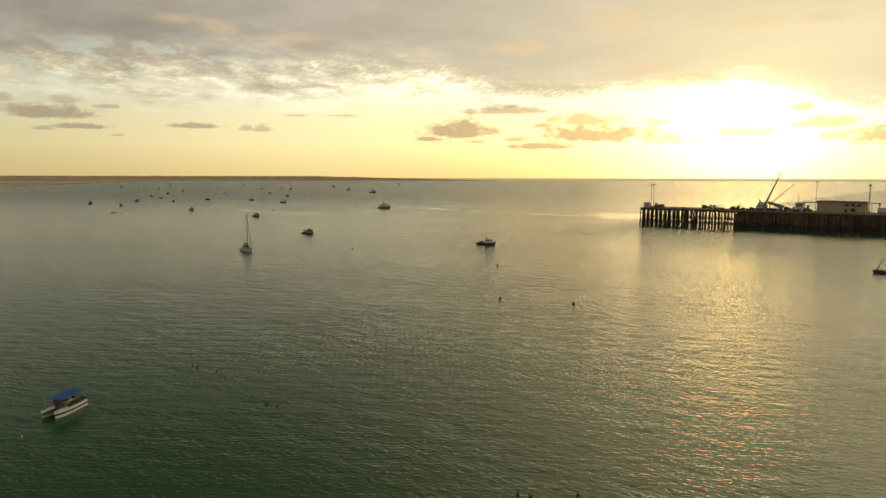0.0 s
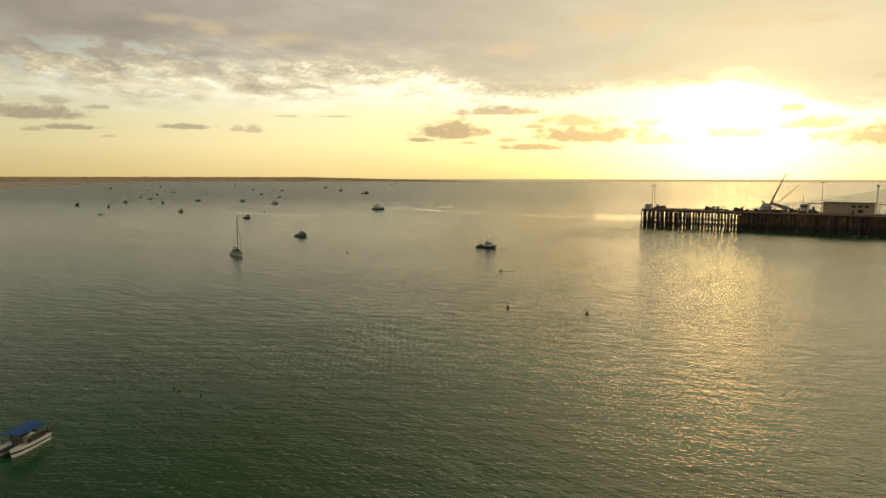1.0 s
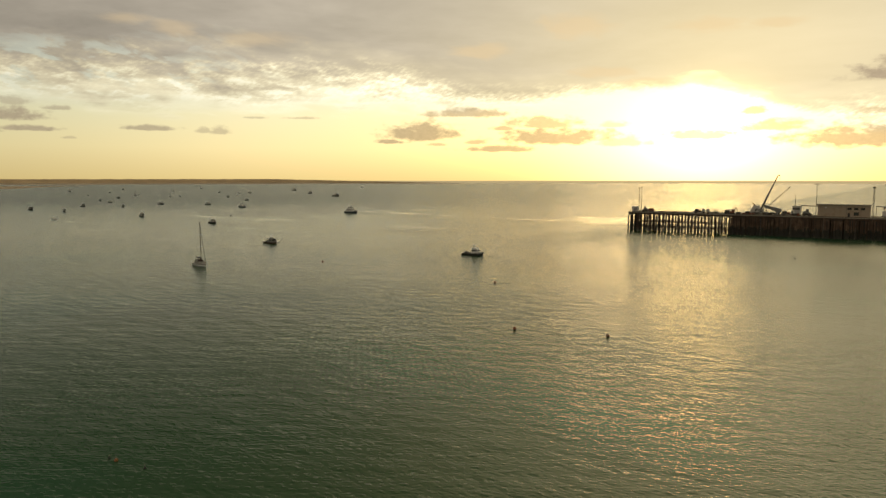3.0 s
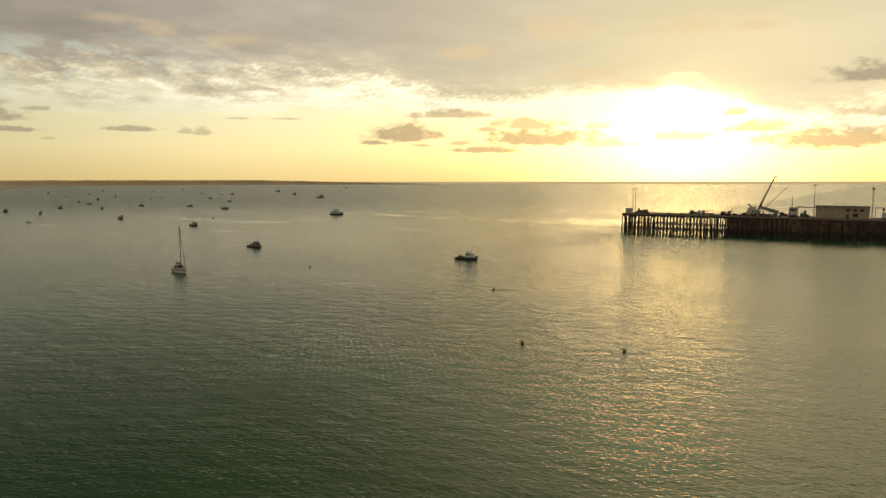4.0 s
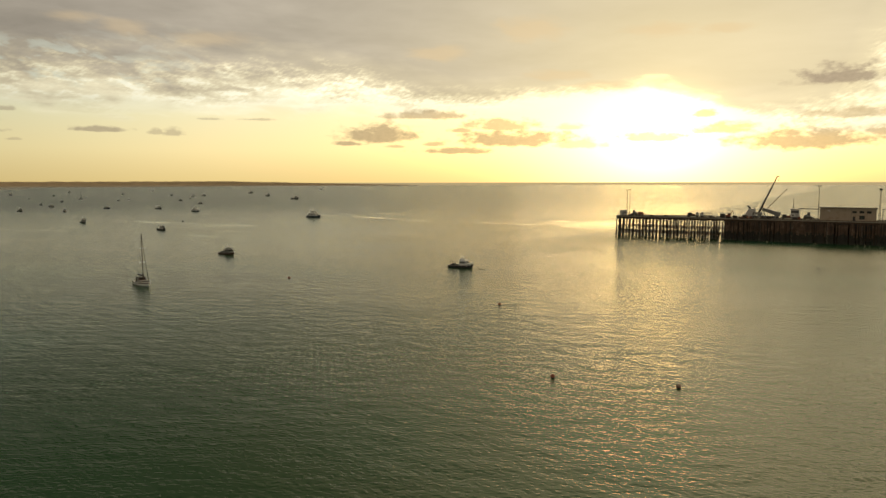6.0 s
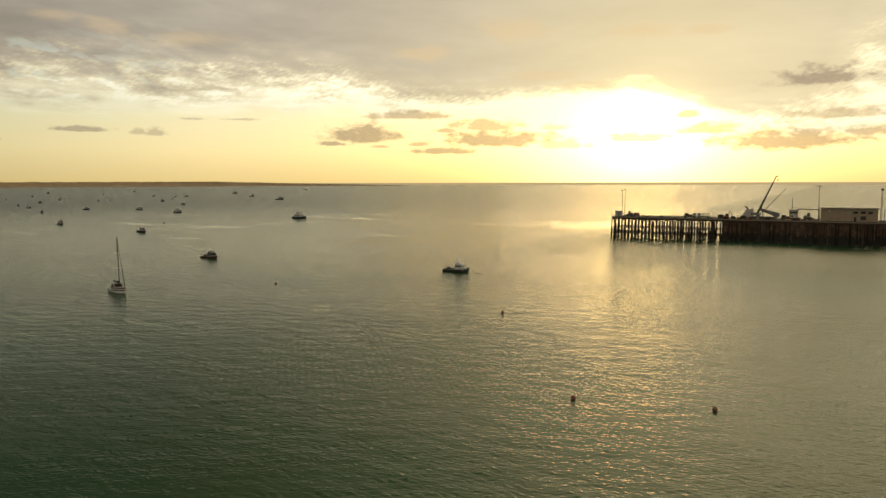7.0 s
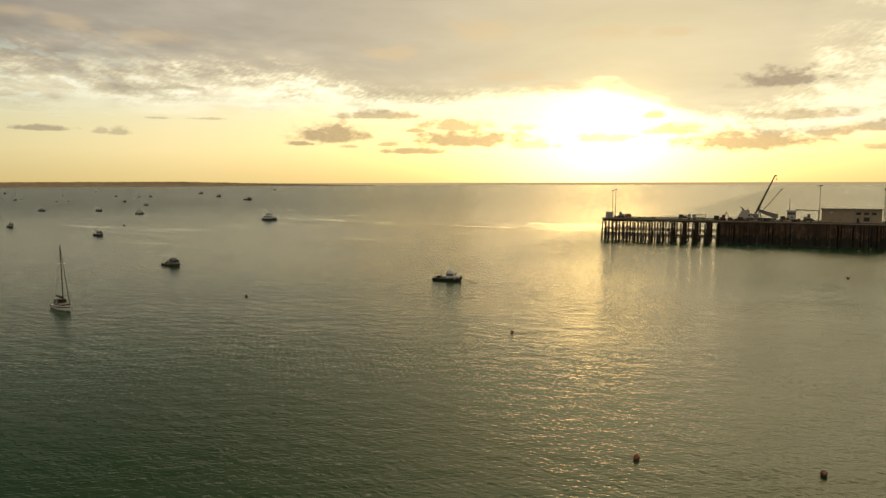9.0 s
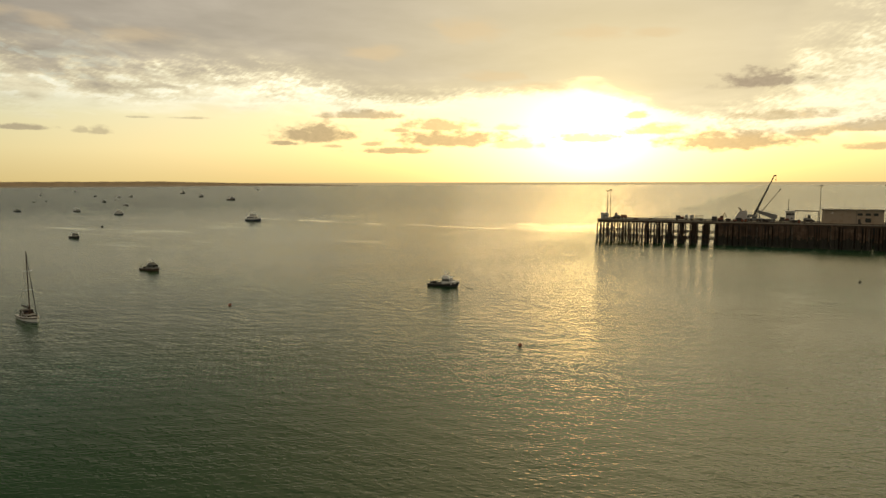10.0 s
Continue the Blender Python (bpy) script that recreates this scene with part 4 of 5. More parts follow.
def rails(parent, pts, h, mat=None):
    """Thin stanchions with a top wire."""
    bm = bmesh.new()
    tops = []
    for x, y, z in pts:
        rod((x, y, z), (x, y, z + h), 0.018, seg=5, bm=bm)
        tops.append((x, y, z + h))
    for a, b in zip(tops, tops[1:]):
        rod(a, b, 0.016, seg=5, bm=bm)
    part("railing", bm, mat or M_ALU, parent)


def canopy(parent, x0, x1, w, z0, z1, mat, arch=0.12, posts=3):
    """A stretched cover on posts."""
    bm = bmesh.new()
    n, m = 8, 8
    for lay in (0.0, -0.05):
        grid = [[bm.verts.new((x0 + (x1 - x0) * i / n, -w / 2 + w * j / m, z1 + lay + arch * (1 - (2 * j / m - 1) ** 2) - 0.04 * math.sin(i * math.pi / n) ** 2))
                 for j in range(m + 1)] for i in range(n + 1)]
        for i in range(n):
            for j in range(m):
                bm.faces.new((grid[i][j], grid[i + 1][j], grid[i + 1][j + 1], grid[i][j + 1]))
    c = part("awning", bm, mat, parent)
    for i in range(posts):
        x = x0 + 0.15 + (x1 - x0 - 0.3) * i / max(1, posts - 1)
        for y in (-w / 2 + 0.1, w / 2 - 0.1):
            part("awning_post", rod((x, y, z0), (x, y, z1 - 0.06), 0.025, seg=6), M_ALU, parent)
    return c


def outboard(parent, x, y, z):
    ob = part("outboard", box(x - 0.55, x, y - 0.2, y + 0.2, z, z + 0.55, 0.1), M_DARK, parent)
    part("leg", box(x - 0.35, x - 0.1, y - 0.06, y + 0.06, z - 0.9, z + 0.01, 0.03), M_DARK, ob)


def boat(name, x, y, turn, label, group="moored boats"):
    return thing(name, pose(x, y, 0, 0, 0, turn), label, "boat", group)


def fishing_boat(x, y, turn, L, label, hull, house):
    b = boat("fishing_boat", x, y, turn, label)
    k = L / 10
    part("hull", hull_mesh(L, 3.3 * k, 1.0 * k, 0.8, 0.75 * k, 0.85, 0.8, well=0.3 * k), hull, b)
    part("rubbing_strake", strake(L, 3.3 * k, 1.0 * k, 0.82, 0.95, 0.75 * k, 0.85, 0.8, proud=0.05), M_OFFWHITE, b)
    c = cabin(b, -0.3 * k, 3.0 * k, 2.3 * k, 0.72 * k, 2.1 * k, 0.7 * k, 0.1, house, 3, "wheelhouse")
    part("trunk_cabin", prism([(2.9 * k, 0.9 * k), (4.1 * k, 1.1 * k), (3.8 * k, 1.7 * k), (2.7 * k, 1.75 * k)], -0.8 * k, 0.8 * k, 0.1), house, b)
    part("flybridge", prism([(0.0, 2.92 * k), (1.9 * k, 2.92 * k), (1.5 * k, 3.55 * k), (0.1 * k, 3.55 * k)], -0.9 * k, 0.9 * k, 0.05), house, b)
    part("mast", rod((0.5 * k, 0, 3.5 * k), (0.3 * k, 0, 5.4 * k), 0.07, 0.04, 6), M_ALU, b)
    part("crosstree", rod((0.4 * k, -0.7 * k, 4.5 * k), (0.4 * k, 0.7 * k, 4.5 * k), 0.04, seg=5), M_ALU, b)
    part("radar", box(0.5 * k, 1.1 * k, -0.35, 0.35, 4.0 * k, 4.2 * k, 0.06), M_WHITE, b)
    bm = rod((-4.2 * k, -1.0 * k, 0.8 * k), (-3.9 * k, -0.9 * k, 2.6 * k), 0.06, seg=6)
    rod((-4.2 * k, 1.0 * k, 0.8 * k), (-3.9 * k, 0.9 * k, 2.6 * k), 0.06, seg=6, bm=bm)
    rod((-3.9 * k, -0.95 * k, 2.6 * k), (-3.9 * k, 0.95 * k, 2.6 * k), 0.06, seg=6, bm=bm)
    part("gallows", bm, M_DARK, b, "dark steel stern gallows")
    part("net_drum", rod((-2.9 * k, -0.8 * k, 1.2 * k), (-2.9 * k, 0.8 * k, 1.2 * k), 0.5 * k, seg=12), M_DARK, b)
    part("fish_box", box(-2.0 * k, -0.9 * k, -0.8 * k, 0.8 * k, 0.72 * k, 1.35 * k, 0.05), M_GREY, b)
    rails(b, [(1.2 * k, -1.45 * k, 1.2 * k), (2.6 * k, -1.3 * k, 1.3 * k), (3.8 * k, -0.8 * k, 1.5 * k), (4.75 * k, 0, 1.7 * k), (3.8 * k, 0.8 * k, 1.5 * k), (2.6 * k, 1.3 * k, 1.3 * k), (1.2 * k, 1.45 * k, 1.2 * k)], 0.6 * k)
    return b


def cruiser(x, y, turn, L, label, hull, house, top):
    b = boat("motor_cruiser", x, y, turn, label)
    k = L / 10
    part("hull", hull_mesh(L, 3.3 * k, 1.05 * k, 0.7, 0.5 * k, 0.88, 0.82, well=0.3 * k), hull, b)
    cabin(b, -1.6 * k, 3.0 * k, 2.5 * k, 0.78 * k, 1.6 * k, 1.2 * k, 0.1, house, 4)
    canopy(b, -4.6 * k, 0.8 * k, 2.7 * k, 0.78 * k, 3.1 * k, top, 0.15, 3)
    part("helm", box(-0.2 * k, 0.5 * k, -0.8 * k, 0.8 * k, 2.48 * k, 2.95 * k, 0.06), house, b)
    part("cockpit_seat", box(-4.3 * k, -3.7 * k, -1.1 * k, 1.1 * k, 0.78 * k, 1.3 * k, 0.08), M_OFFWHITE, b)
    part("swim_step", box(-5.6 * k, -5.0 * k, -1.2 * k, 1.2 * k, 0.25 * k, 0.36 * k, 0.04), M_TEAK, b)
    part("aerial", rod((-0.2 * k, 0.8 * k, 3.1 * k), (-0.5 * k, 0.8 * k, 5.2 * k), 0.02, seg=5), M_ALU, b)
    rails(b, [(1.5 * k, -1.45 * k, 1.15 * k), (3.2 * k, -1.15 * k, 1.3 * k), (4.7 * k, 0, 1.5 * k), (3.2 * k, 1.15 * k, 1.3 * k), (1.5 * k, 1.45 * k, 1.15 * k)], 0.6 * k)
    return b


def launch(x, y, turn, L, label, tall=1.15):
    b = boat("passenger_launch", x, y, turn, label)
    b.scale = (1, 1, tall)
    k = L / 15
    part("hull", hull_mesh(L, 4.6 * k, 1.5 * k, 0.9, 0.9 * k, 0.9, 0.85, well=0.3 * k), M_NAVY, b, "dark navy hull")
    part("stripe", strake(L, 4.6 * k, 1.5 * k, 0.78, 0.92, 0.9 * k, 0.9, 0.85), M_WHITE, b)
    cabin(b, -5.6 * k, 4.0 * k, 3.8 * k, 1.2 * k, 1.9 * k, 2.2 * k, 0.2, M_WHITE, 6, "saloon")
    cabin(b, -2.6 * k, 2.0 * k, 3.0 * k, 3.2 * k, 1.5 * k, 1.2 * k, 0.2, M_WHITE, 3, "upper_cabin")
    part("radar_arch", prism([(-2.9 * k, 3.2 * k), (-2.3 * k, 3.2 * k), (-2.6 * k, 5.4 * k), (-2.9 * k, 5.4 * k)], -1.5 * k, 1.5 * k, 0.1), M_WHITE, b)
    part("mast", rod((-2.7 * k, 0, 5.4 * k), (-2.8 * k, 0, 6.6 * k), 0.05, seg=6), M_ALU, b)
    part("foredeck_hatch", box(5.0 * k, 5.7 * k, -0.4, 0.4, 1.55 * k, 1.75 * k, 0.04), M_GREY, b)
    rails(b, [(3.0 * k, -2.0 * k, 1.7 * k), (5.0 * k, -1.5 * k, 1.9 * k), (7.0 * k, 0, 2.3 * k), (5.0 * k, 1.5 * k, 1.9 * k), (3.0 * k, 2.0 * k, 1.7 * k)], 0.8 * k)
    rails(b, [(-7.1 * k, -1.8 * k, 1.5 * k), (-7.3 * k, 0, 1.5 * k), (-7.1 * k, 1.8 * k, 1.5 * k)], 0.8 * k)
    return b


def sloop(x, y, turn, L, label, mast_h):
    b = boat("sailing_yacht", x, y, turn, label)
    k = L / 10.5
    part("hull", hull_mesh(L, 3.3 * k, 1.05 * k, 0.9, 0.35 * k, 0.72, 0.78, well=0.12), M_WHITE, b, "white hull")
    part("boot_stripe", strake(L, 3.3 * k, 1.05 * k, 0.02, 0.2, 0.35 * k, 0.72, 0.78), M_NAVY, b)
    part("sheer_stripe", strake(L, 3.3 * k, 1.05 * k, 0.74, 0.96, 0.35 * k, 0.72, 0.78), M_BROWN, b)
    cabin(b, -1.6 * k, 2.6 * k, 2.1 * k, 0.95 * k, 0.62 * k, 0.9 * k, 0.15, M_OFFWHITE, 3, "coachroof", 0.02)
    ph_ = cabin(b, -1.5 * k, 0.5 * k, 1.9 * k, 1.68 * k, 0.75 * k, 0.35 * k, 0.1, M_BROWN, 2, "pilothouse", 0.06)
    for y_ in (-1, 1):
        for x_ in (-1.30, -0.66):
            bm = bmesh.new()
            for x0, x1, z0, z1 in ((0, 0.62, 0, 0.07), (0, 0.62, 0.43, 0.5), (0, 0.07, 0.072, 0.428), (0.55, 0.62, 0.072, 0.428)):
                box((x_ + x0) * k, (x_ + x1) * k, 0.975 * k * y_ - 0.02, 0.975 * k * y_ + 0.02, (1.88 + z0) * k, (1.88 + z1) * k, bm=bm)
            part("window_frame", bm, M_WHITE, ph_, "white window frame")
    dod = part("sprayhood", prism([(-2.9 * k, 1.0 * k), (-1.62 * k, 1.0 * k), (-1.62 * k, 2.4 * k), (-2.7 * k, 2.35 * k)], -1.0 * k, 1.0 * k, 0.15), M_DARK, b, "dark canvas sprayhood")
    panes(dod, (-2.6 * k, -1.8 * k), -1.0 * k, 1.5 * k, 1.9 * k)
    part("mast", rod((0.9 * k, 0, 1.5 * k), (0.75 * k, 0, mast_h), 0.13, 0.10, 8), M_BROWN, b, "dark varnished mast")
    for z in (0.45, 0.72):
        part("spreader", rod((0.85 * k, -0.9 * k, mast_h * z), (0.85 * k, 0.9 * k, mast_h * z), 0.04, seg=5), M_ALU, b)
    part("boom", rod((0.8 * k, 0, 2.85 * k), (-3.4 * k, 0, 2.95 * k), 0.09, seg=8), M_ALU, b)
    part("furled_mainsail", rod((0.6 * k, 0, 3.1 * k), (-3.3 * k, 0, 3.12 * k), 0.32, 0.2, 8), M_DARK, b, "dark sail cover along the boom")
    part("furled_jib", rod((5.05 * k, 0, 1.5 * k), (0.85 * k, 0, mast_h * 0.96), 0.10, 0.05, 8), M_DARK, b, "furled headsail on the forestay")
    part("backstay", rod((-5.1 * k, 0, 1.1 * k), (0.75 * k, 0, mast_h), 0.02, seg=5), M_STEEL, b)
    for y_ in (-1, 1):
        bm = rod((0.7 * k, 1.5 * k * y_, 1.1 * k), (0.85 * k, 0.9 * k * y_, mast_h * 0.45), 0.015, seg=4)
        rod((0.85 * k, 0.9 * k * y_, mast_h * 0.45), (0.78 * k, 0, mast_h * 0.97), 0.015, seg=4, bm=bm)
        part("shroud", bm, M_STEEL, b)
    part("wheel", rod((-3.6 * k, 0, 1.5 * k), (-3.65 * k, 0, 1.5 * k), 0.45 * k, seg=14), M_ALU, b)
    rails(b, [(-5.0 * k, -1.1 * k, 1.05 * k), (-5.15 * k, 0, 1.05 * k), (-5.0 * k, 1.1 * k, 1.05 * k)], 0.65)
    rails(b, [(-4 * k, -1.3 * k, 1.05 * k), (-2 * k, -1.5 * k, 1.05 * k), (0, -1.58 * k, 1.05 * k), (2 * k, -1.4 * k, 1.15 * k), (4 * k, -0.75 * k, 1.3 * k), (5.1 * k, 0, 1.4 * k),
              (4 * k, 0.75 * k, 1.3 * k), (2 * k, 1.4 * k, 1.15 * k), (0, 1.58 * k, 1.05 * k), (-2 * k, 1.5 * k, 1.05 * k)], 0.62)
    return b


def trawler(x, y, turn, L, label):
    b = boat("trawler", x, y, turn, label)
    b.scale = (1, 1, 1.2)
    k = L / 14
    part("hull", hull_mesh(L, 4.4 * k, 1.4 * k, 1.2, 1.3 * k, 0.85, 0.85, well=0.5 * k), M_DARK, b)
    cabin(b, 0.6 * k, 4.2 * k, 3.2 * k, 1.2 * k, 2.6 * k, 0.5 * k, 0.1, M_OFFWHITE, 3, "wheelhouse")
    part("mast", rod((0.2 * k, 0, 1.0 * k), (0.2 * k, 0, 10.5 * k), 0.16, 0.1, 8), M_STEEL, b)
    for y_ in (-1, 1):
        part("outrigger_boom", rod((0.0, 1.6 * k * y_, 1.4 * k), (-0.6 * k, 2.6 * k * y_, 9.0 * k), 0.12, 0.08, 6), M_STEEL, b)
    part("gallows", rod((-6.0 * k, -1.4 * k, 1.2 * k), (-6.0 * k, -1.2 * k, 4.0 * k), 0.12, seg=6, bm=rod((-6.0 * k, 1.4 * k, 1.2 * k), (-6.0 * k, 1.2 * k, 4.0 * k), 0.12, seg=6)), M_STEEL, b)
    part("derrick", rod((0.1 * k, 0, 4.0 * k), (-5.6 * k, 0, 6.0 * k), 0.1, seg=6), M_STEEL, b)
    part("winch", rod((-1.5 * k, -0.9 * k, 1.5 * k), (-1.5 * k, 0.9 * k, 1.5 * k), 0.5 * k, seg=10), M_RUST, b)
    return b


def cabin_boat(x, y, turn, L, label, hull, house):
    b = boat("cabin_boat", x, y, turn, label)
    b.scale = (1, 1, 1.25)
    k = L / 7
    part("hull", hull_mesh(L, 2.5 * k, 0.85 * k, 0.5, 0.4 * k, 0.88, 0.8, well=0.25 * k, n=10), hull, b)
    cabin(b, -0.6 * k, 2.1 * k, 1.9 * k, 0.62 * k, 1.5 * k, 0.8 * k, 0.05, house, 2)
    canopy(b, -2.6 * k, -0.2 * k, 2.0 * k, 0.62 * k, 2.2 * k, M_DARK, 0.08, 2)
    part("bench", box(-3.0 * k, -2.5 * k, -0.9 * k, 0.9 * k, 0.62 * k, 1.0 * k, 0.06), M_OFFWHITE, b)
    outboard(b, -3.5 * k, 0.0, 0.5 * k)
    part("aerial", rod((0.2 * k, 0.7 * k, 2.2 * k), (0.1 * k, 0.7 * k, 3.6 * k), 0.02, seg=5), M_ALU, b)
    return b


def runabout(x, y, turn, L, label, hull, top):
    b = boat("runabout", x, y, turn, label)
    k = L / 5.5
    part("hull", hull_mesh(L, 2.1 * k, 0.7 * k, 0.4, 0.3 * k, 0.9, 0.8, well=0.25 * k, n=10), hull, b)
    part("console", prism([(-0.4 * k, 0.5 * k), (0.3 * k, 0.5 * k), (0.1 * k, 1.3 * k), (-0.3 * k, 1.3 * k)], -0.35 * k, 0.35 * k), M_OFFWHITE, b)
    part("seat", box(-1.3 * k, -0.8 * k, -0.5 * k, 0.5 * k, 0.48 * k, 0.95 * k, 0.06), M_OFFWHITE, b)
    canopy(b, -1.4 * k, 0.6 * k, 1.7 * k, 0.5 * k, 2.0 * k, top, 0.06, 2)
    outboard(b, -2.75 * k, 0.0, 0.45 * k)
    return b


def tour_catamaran(x, y, turn):
    b = boat("tour_catamaran", x, y, turn, "white twin-hulled tour boat with bright blue awning", "")
    L = 5.9
    for s in (-1, 1):
        h = part("hull", hull_mesh(L, 0.9, 0.8, 0.35, 0.2, 0.92, 0.97, y_off=0.9 * s, well=0.06, n=16), M_WHITE, b)
        part("stripe", strake(L, 0.9, 0.8, 0.36, 0.62, 0.2, 0.92, 0.97, y_off=0.9 * s, n=16), M_NAVY, h)
    part("deck", box(-2.85, 2.2, -0.9, 0.9, 0.62, 0.72, 0.03), M_DARK, b)
    part("foredeck_net", box(2.22, 2.6, -0.6, 0.6, 0.66, 0.69), M_DARK, b)
    canopy(b, -2.4, 1.9, 2.4, 0.8, 2.18, M_BLUE, 0.12, 4)
    part("console", prism([(0.5, 0.722), (1.05, 0.722), (0.85, 1.45), (0.55, 1.45)], -0.4, 0.4), M_DARK, b)
    part("windscreen", prism([(0.96, 1.45), (1.0, 1.45), (0.85, 2.0), (0.81, 2.0)], -0.5, 0.5), M_GLASS, b)
    for y_ in (-1.0, 1.0):
        part("bench", box(-2.3, 0.2, y_ - 0.22, y_ + 0.22, 0.803, 1.15, 0.05), M_DARK, b)
        part("backrest", box(-2.3, 0.2, y_ + (0.2 if y_ > 0 else -0.27), y_ + (0.27 if y_ > 0 else -0.2), 1.15, 1.5, 0.03), M_DARK, b)
    part("cool_box", box(-0.8, -0.1, -0.3, 0.3, 0.722, 1.15, 0.05), M_OFFWHITE, b)
    for y_ in (-0.85, 0.85):
        outboard(b, -2.95, y_, 0.55)
    for y_ in (-1.25, 1.25):
        rails(b, [(-2.8, y_, 0.8), (-1.6, y_, 0.8), (0.0, y_, 0.82), (1.5, y_, 0.88), (2.4, y_ * 0.9, 0.92)], 0.6)
    part("bow_ladder", rod((2.6, -0.2, 0.7), (3.0, -0.2, 0.4), 0.03, seg=5, bm=rod((2.6, 0.2, 0.7), (3.0, 0.2, 0.4), 0.03, seg=5)), M_ALU, b)


def work_barge(x, y, turn):
    b = boat("work_barge", x, y, turn, "low dark work barge with an inclined pole", "")
    part("hull", prism([(-6, 1.1), (-5.4, -0.5), (5.4, -0.5), (6, 1.1)], -2.4, 2.4), M_DARK, b)
    part("deck", box(-5.9, 5.9, -2.3, 2.3, 1.104, 1.18, 0.02), M_GREY, b)
    part("pole", rod((-5.3, 0.4, 1.18), (-3.2, -0.6, 5.2), 0.12, 0.09, 8), M_STEEL, b)
    part("pole_foot", box(-5.6, -5.0, 0.1, 0.7, 1.183, 1.6, 0.05), M_DARK, b)
    for x_ in (-4.6, -1.5, 1.5, 4.6):
        for y_ in (-2.46, 2.46):
            part("fender", rod((x_, y_, 0.1), (x_, y_, 0.9), 0.16, seg=8), M_RUBBER, b)
    part("winch", rod((0.4, -0.7, 1.6), (0.4, 0.7, 1.6), 0.4, seg=10), M_RUST, b)


tour_catamaran(-48.4, 86.2, -98)
work_barge(140.2, 213.2, TIDE)
sloop(-78.3, 276.5, TIDE - 6, 10.0, "white sailing yacht with bare tall mast and dark sprayhood", 15.2)
fb = fishing_boat(19.2, 305.2, TIDE + 14, 9.2, "dark-hulled fishing boat with white wheelhouse and mast", M_DARK, M_WHITE)
part("mooring_line", rod((4.6, 0, 1.3), (7.6, -1.2, 0.02), 0.05, 0.05, 6, rod((7.6, -1.2, 0.02), (9.8, -1.9, 0.02), 0.06, seg=6)), M_ROPE, fb)
fishing_boat(-70.2, 361.5, TIDE + 2, 9.4, "dark brown timber fishing boat with covered wheelhouse", M_BROWN, M_GREY).scale = (1, 1, 0.82)
launch(-54.5, 652.0, TIDE + 8, 14.0, "large white motor launch with dark hull", 1.2)
cabin_boat(-137.8, 513.0, TIDE + 10, 7.0, "small open cabin boat with dark hull", M_DARK, M_OFFWHITE)
launch(-179.0, 782.0, TIDE + 5, 11.0, "white and dark two-level motor boat")
fishing_boat(-217.6, 602.8, TIDE - 6, 9.0, "dark fishing boat with boxy wheelhouse", M_DARK, M_OFFWHITE)
cruiser(-235.5, 858.0, TIDE + 2, 10.5, "dark motor cruiser with white cabin and awning", M_DARK, M_WHITE, M_WHITE)
trawler(-125.4, 1240.0, TIDE + 12, 15.0, "dark trawler with mast and raised outrigger booms")
trawler(-201.5, 1484.0, TIDE - 4, 13.5, "dark far trawler with tall mast")
trawler(-290.0, 1845.0, TIDE + 6, 15.0, "dark far trawler with tall mast")
cruiser(-154.5, 2480.0, TIDE, 16.0, "distant white motor cruiser", M_WHITE, M_WHITE, M_GREY)
cabin_boat(-369.3, 729.5, TIDE + 4, 8.0, "dark cabin boat at its mooring", M_DARK, M_GREY)
cabin_boat(-319.1, 689.9, TIDE - 8, 7.0, "dark cabin boat at its mooring", M_NAVY, M_OFFWHITE)
runabout(-266.4, 563.5, TIDE + 20, 5.2, "small white runabout with pale cover", M_WHITE, M_OFFWHITE)
launch(-784.6, 1703.6, TIDE, 14.0, "distant white and dark motor boat")
runabout(-583.3, 1338.7, TIDE + 5, 5.5, "small dark runabout with cover", M_DARK, M_DARK)
fishing_boat(-356.7, 811.6, TIDE + 9, 8.5, "dark fishing boat with boxy wheelhouse", M_DARK, M_GREY)
cruiser(-423.1, 1011.8, TIDE - 5, 7.5, "dark motor cruiser with canvas cover", M_NAVY, M_GREY, M_DARK)
cabin_boat(-638.5, 1567.9, TIDE, 7.0, "distant dark cabin boat", M_DARK, M_GREY)
cruiser(-378.6, 936.0, TIDE + 6, 9.5, "dark motor cruiser with white cabin and awning", M_DARK, M_WHITE, M_GREY)
cabin_boat(-448.7, 1137.3, TIDE + 3, 7.5, "dark cabin boat at its mooring", M_DARK, M_GREY)
fishing_boat(-776.3, 1990.1, TIDE, 12.0, "distant dark fishing boat", M_DARK, M_GREY)
cabin_boat(-308.0, 796.0, TIDE - 12, 6.8, "dark cabin boat at its mooring", M_DARK, M_OFFWHITE)
sloop(-483.6, 1298.1, TIDE + 4, 9.5, "distant sailing yacht with bare mast", 13.5)
runabout(-512.2, 1396.2, TIDE, 5.5, "small dark runabout with cover", M_NAVY, M_DARK)
cruiser(-294.4, 872.9, TIDE + 16, 9.0, "dark motor cruiser with long cover", M_NAVY, M_GREY, M_GREY)
runabout(-396.4, 1217.1, TIDE, 6.0, "small dark runabout with cover", M_DARK, M_DARK)
sloop(-556.1, 1726.1, TIDE, 9.0, "distant sailing yacht with bare mast", 12.5)
runabout(-393.8, 1259.5, TIDE + 8, 5.0, "small dark runabout with cover", M_DARK, M_GREY)
launch(-643.1, 2257.6, TIDE, 12.0, "distant pale motor boat")
cabin_boat(-412.8, 1588.2, TIDE + 6, 7.0, "distant dark cabin boat", M_NAVY, M_GREY)
cruiser(-293.7, 1184.5, TIDE - 6, 9.5, "dark motor cruiser with canvas cover", M_DARK, M_GREY, M_DARK)
runabout(-309.0, 1311.0, TIDE, 5.0, "small dark runabout with cover", M_DARK, M_DARK)
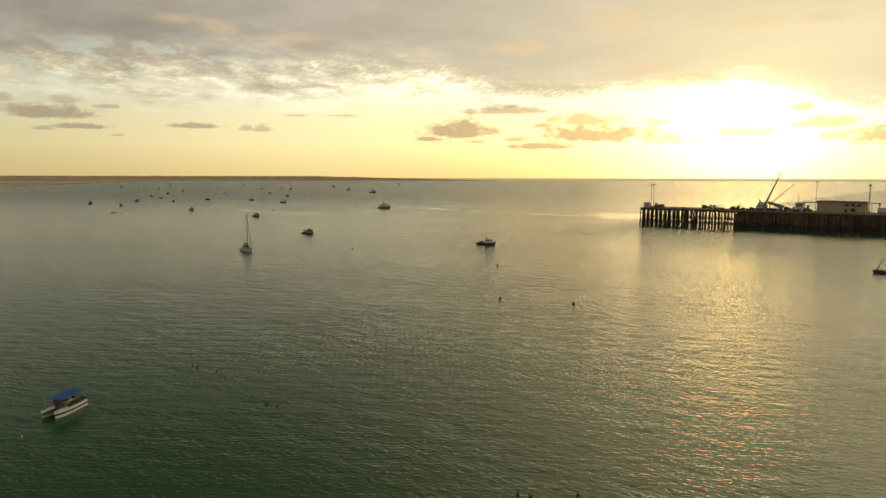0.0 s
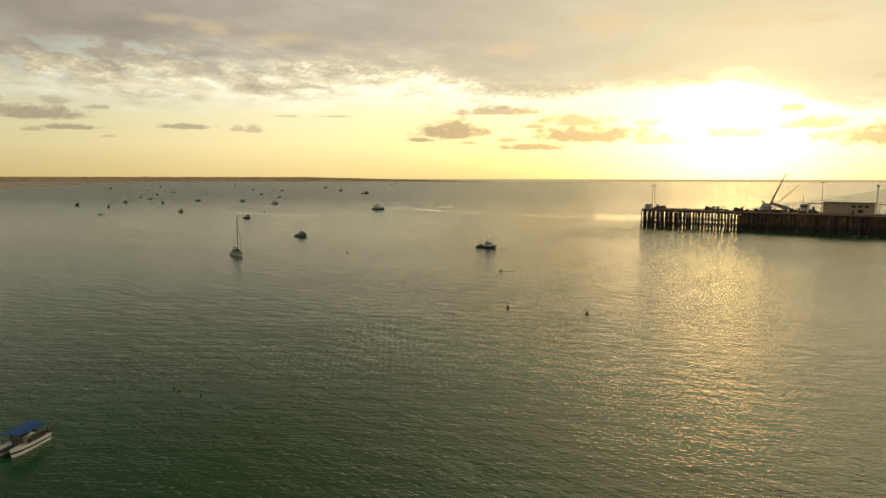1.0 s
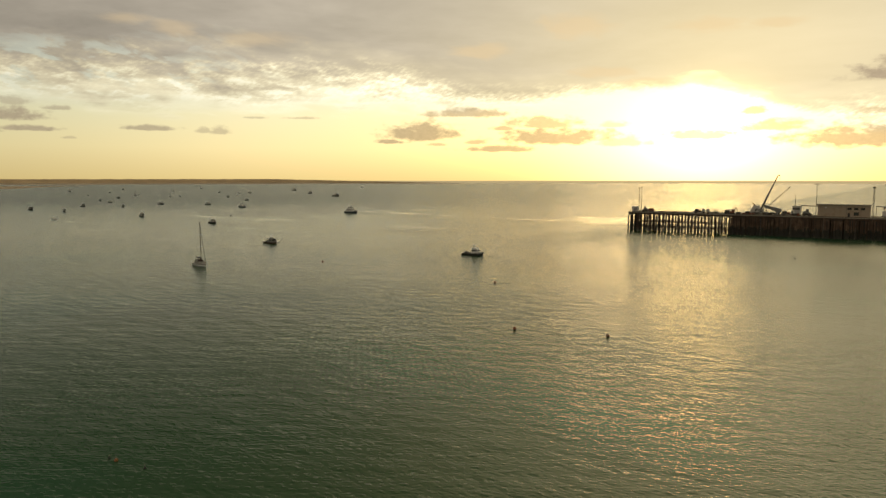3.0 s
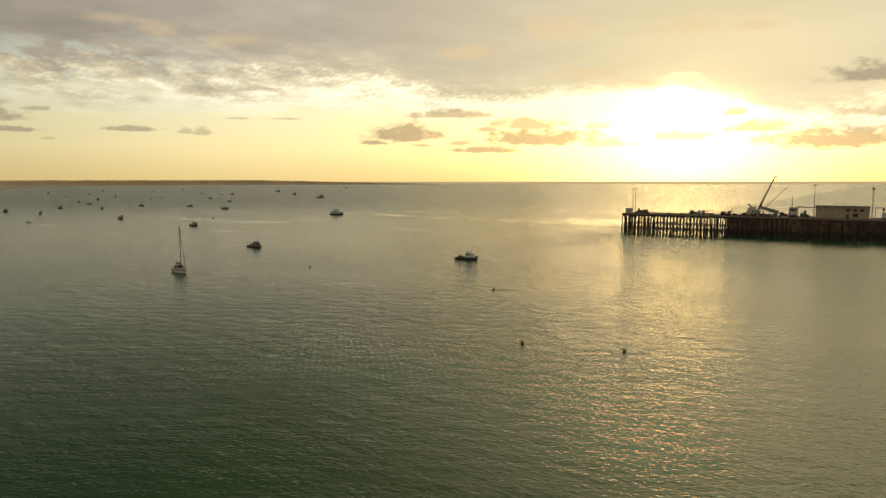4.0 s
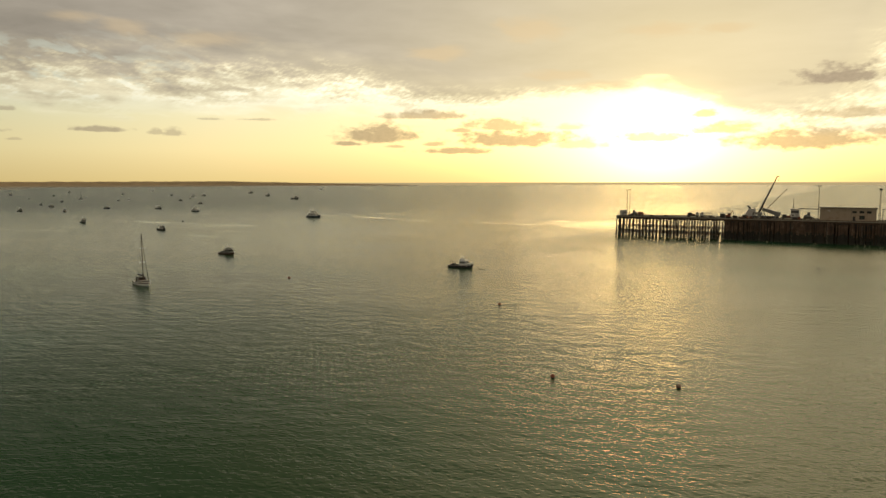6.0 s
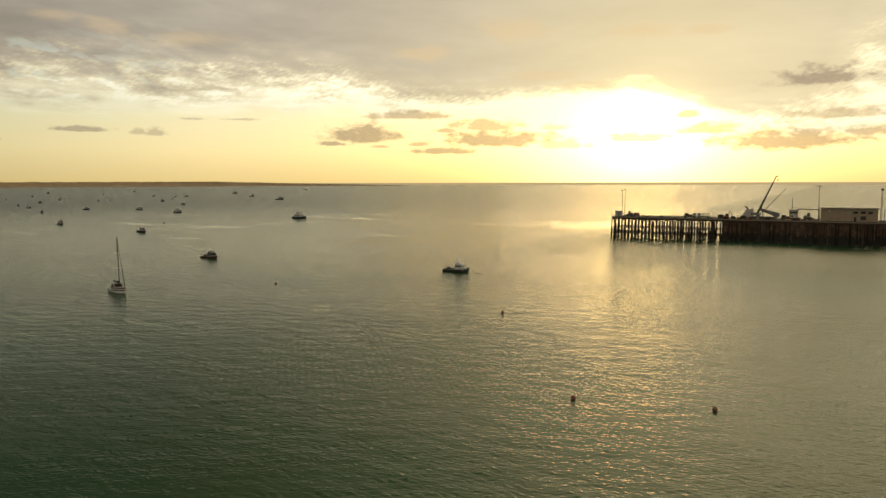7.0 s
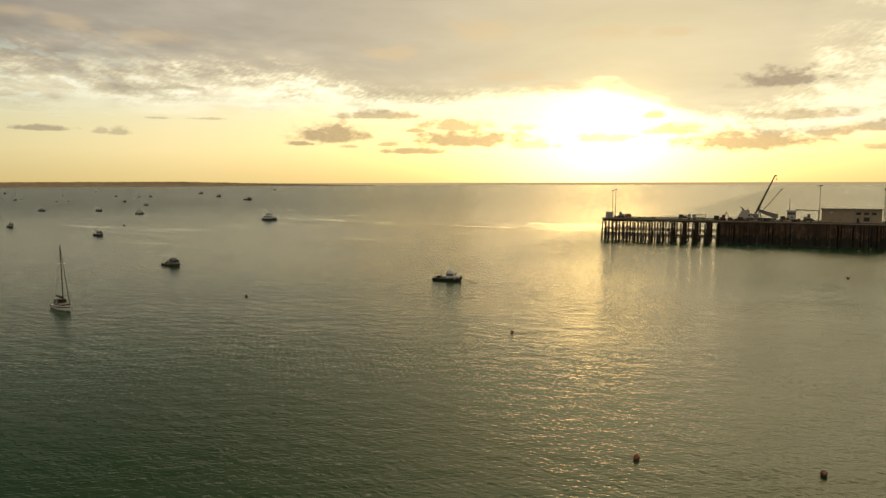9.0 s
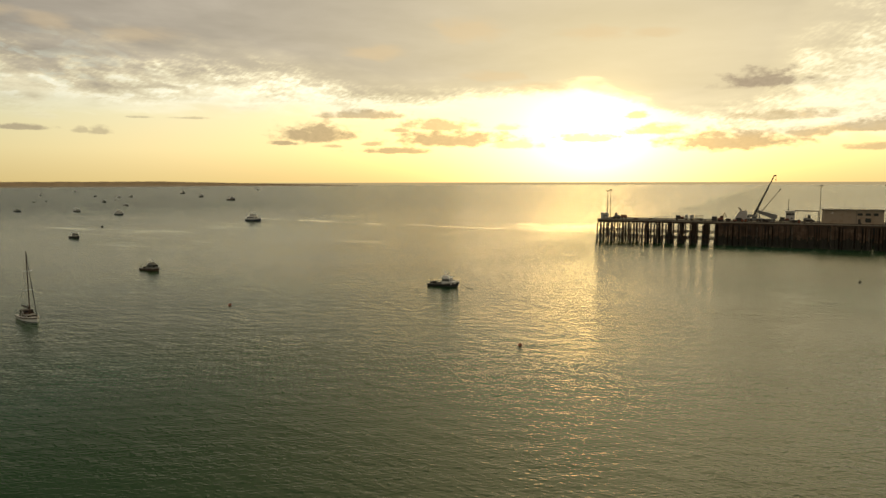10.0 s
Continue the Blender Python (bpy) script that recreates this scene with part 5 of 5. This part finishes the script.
cabin_boat(-340.8, 1466.5, TIDE + 10, 8.5, "distant white cabin boat", M_WHITE, M_WHITE)
cruiser(-228.0, 1023.0, TIDE + 4, 8.5, "dark motor cruiser with pale cabin", M_DARK, M_OFFWHITE, M_DARK)
fishing_boat(-334.2, 1528.5, TIDE + 8, 10.5, "distant dark fishing boat", M_DARK, M_OFFWHITE)

# ---------------------------------------------------------------- buoys


def mooring_buoy(x, y, r, label, mat, tall=False):
    b = thing("mooring_buoy", pose(x, y, 0), label, "buoy", "mooring buoys")
    if tall:
        part("drum", rod((0, 0, -0.3), (0, 0, r * 0.5), r * 0.95, r * 1.0, 16), M_DARK, b, "dark weedy lower drum")
        part("float", ball((0, 0, r * 0.85), r * 1.12, 1, 1, 0.95, 16, 10), mat, b, smooth=True)
    else:
        part("float", ball((0, 0, r * 0.35), r, 1, 1, 0.95, 14, 9), mat, b, smooth=True)
    bm = rod((-0.08, 0, r * (1.75 if tall else 1.25)), (-0.08, 0, r * 1.25 + (0.7 * r if tall else 0.2)), 0.02, seg=5)
    rod((0.08, 0, r * (1.75 if tall else 1.25)), (0.08, 0, r * 1.25 + (0.7 * r if tall else 0.2)), 0.02, seg=5, bm=bm)
    rod((-0.1, 0, r * 1.25 + (0.7 * r if tall else 0.2)), (0.1, 0, r * 1.25 + (0.7 * r if tall else 0.2)), 0.02, seg=5, bm=bm)
    part("shackle", bm, M_STEEL, b)
    return b


mooring_buoy(14.1, 169.2, 0.31, "rusty red mooring buoy on a dark drum", M_RED, True)
db = mooring_buoy(30.8, 161.8, 0.31, "rusty brown weedy mooring buoy with a pale patch", M_RUST, True)
part("patch", ball((-0.10, -0.20, 0.42), 0.18, 1, 1, 0.8, 10, 6), M_SHED, db, "pale worn patch", smooth=True)
mooring_buoy(-37.5, 286.5, 0.38, "dull red mooring buoy on open water", M_RED)
lb = mooring_buoy(18.35, 232.4, 0.36, "dull red mooring buoy with a trailing line", M_RED)
part("trailing_line", rod((0.3, 0, 0.03), (2.6, -1.0, 0.02), 0.022, seg=5, bm=rod((2.6, -1.0, 0.02), (4.6, -1.3, 0.02), 0.022, seg=5)), M_ROPE, lb)
mooring_buoy(138.6, 285.3, 0.4, "dark mooring buoy before the jetty", M_DARK)
mooring_buoy(-147.8, 604.7, 0.7, "dark mooring buoy among the boats", M_DARK)
for x, y in ((-38.7, 107.1), (-21.7, 88.5), (8.3, 62.9)):
    mooring_buoy(x, y, 0.22, "small orange mooring buoy", M_ORANGE)
for x, y in ((-39.7, 107.8), (-34.9, 104.9), (-23.3, 89.0), (7.1, 63.0), (12.8, 63.0)):
    mooring_buoy(x, y, 0.16, "small dark pick-up float", M_DARK)
mooring_buoy(-48.5, 77.5, 0.1, "small white pick-up float", M_WHITE)
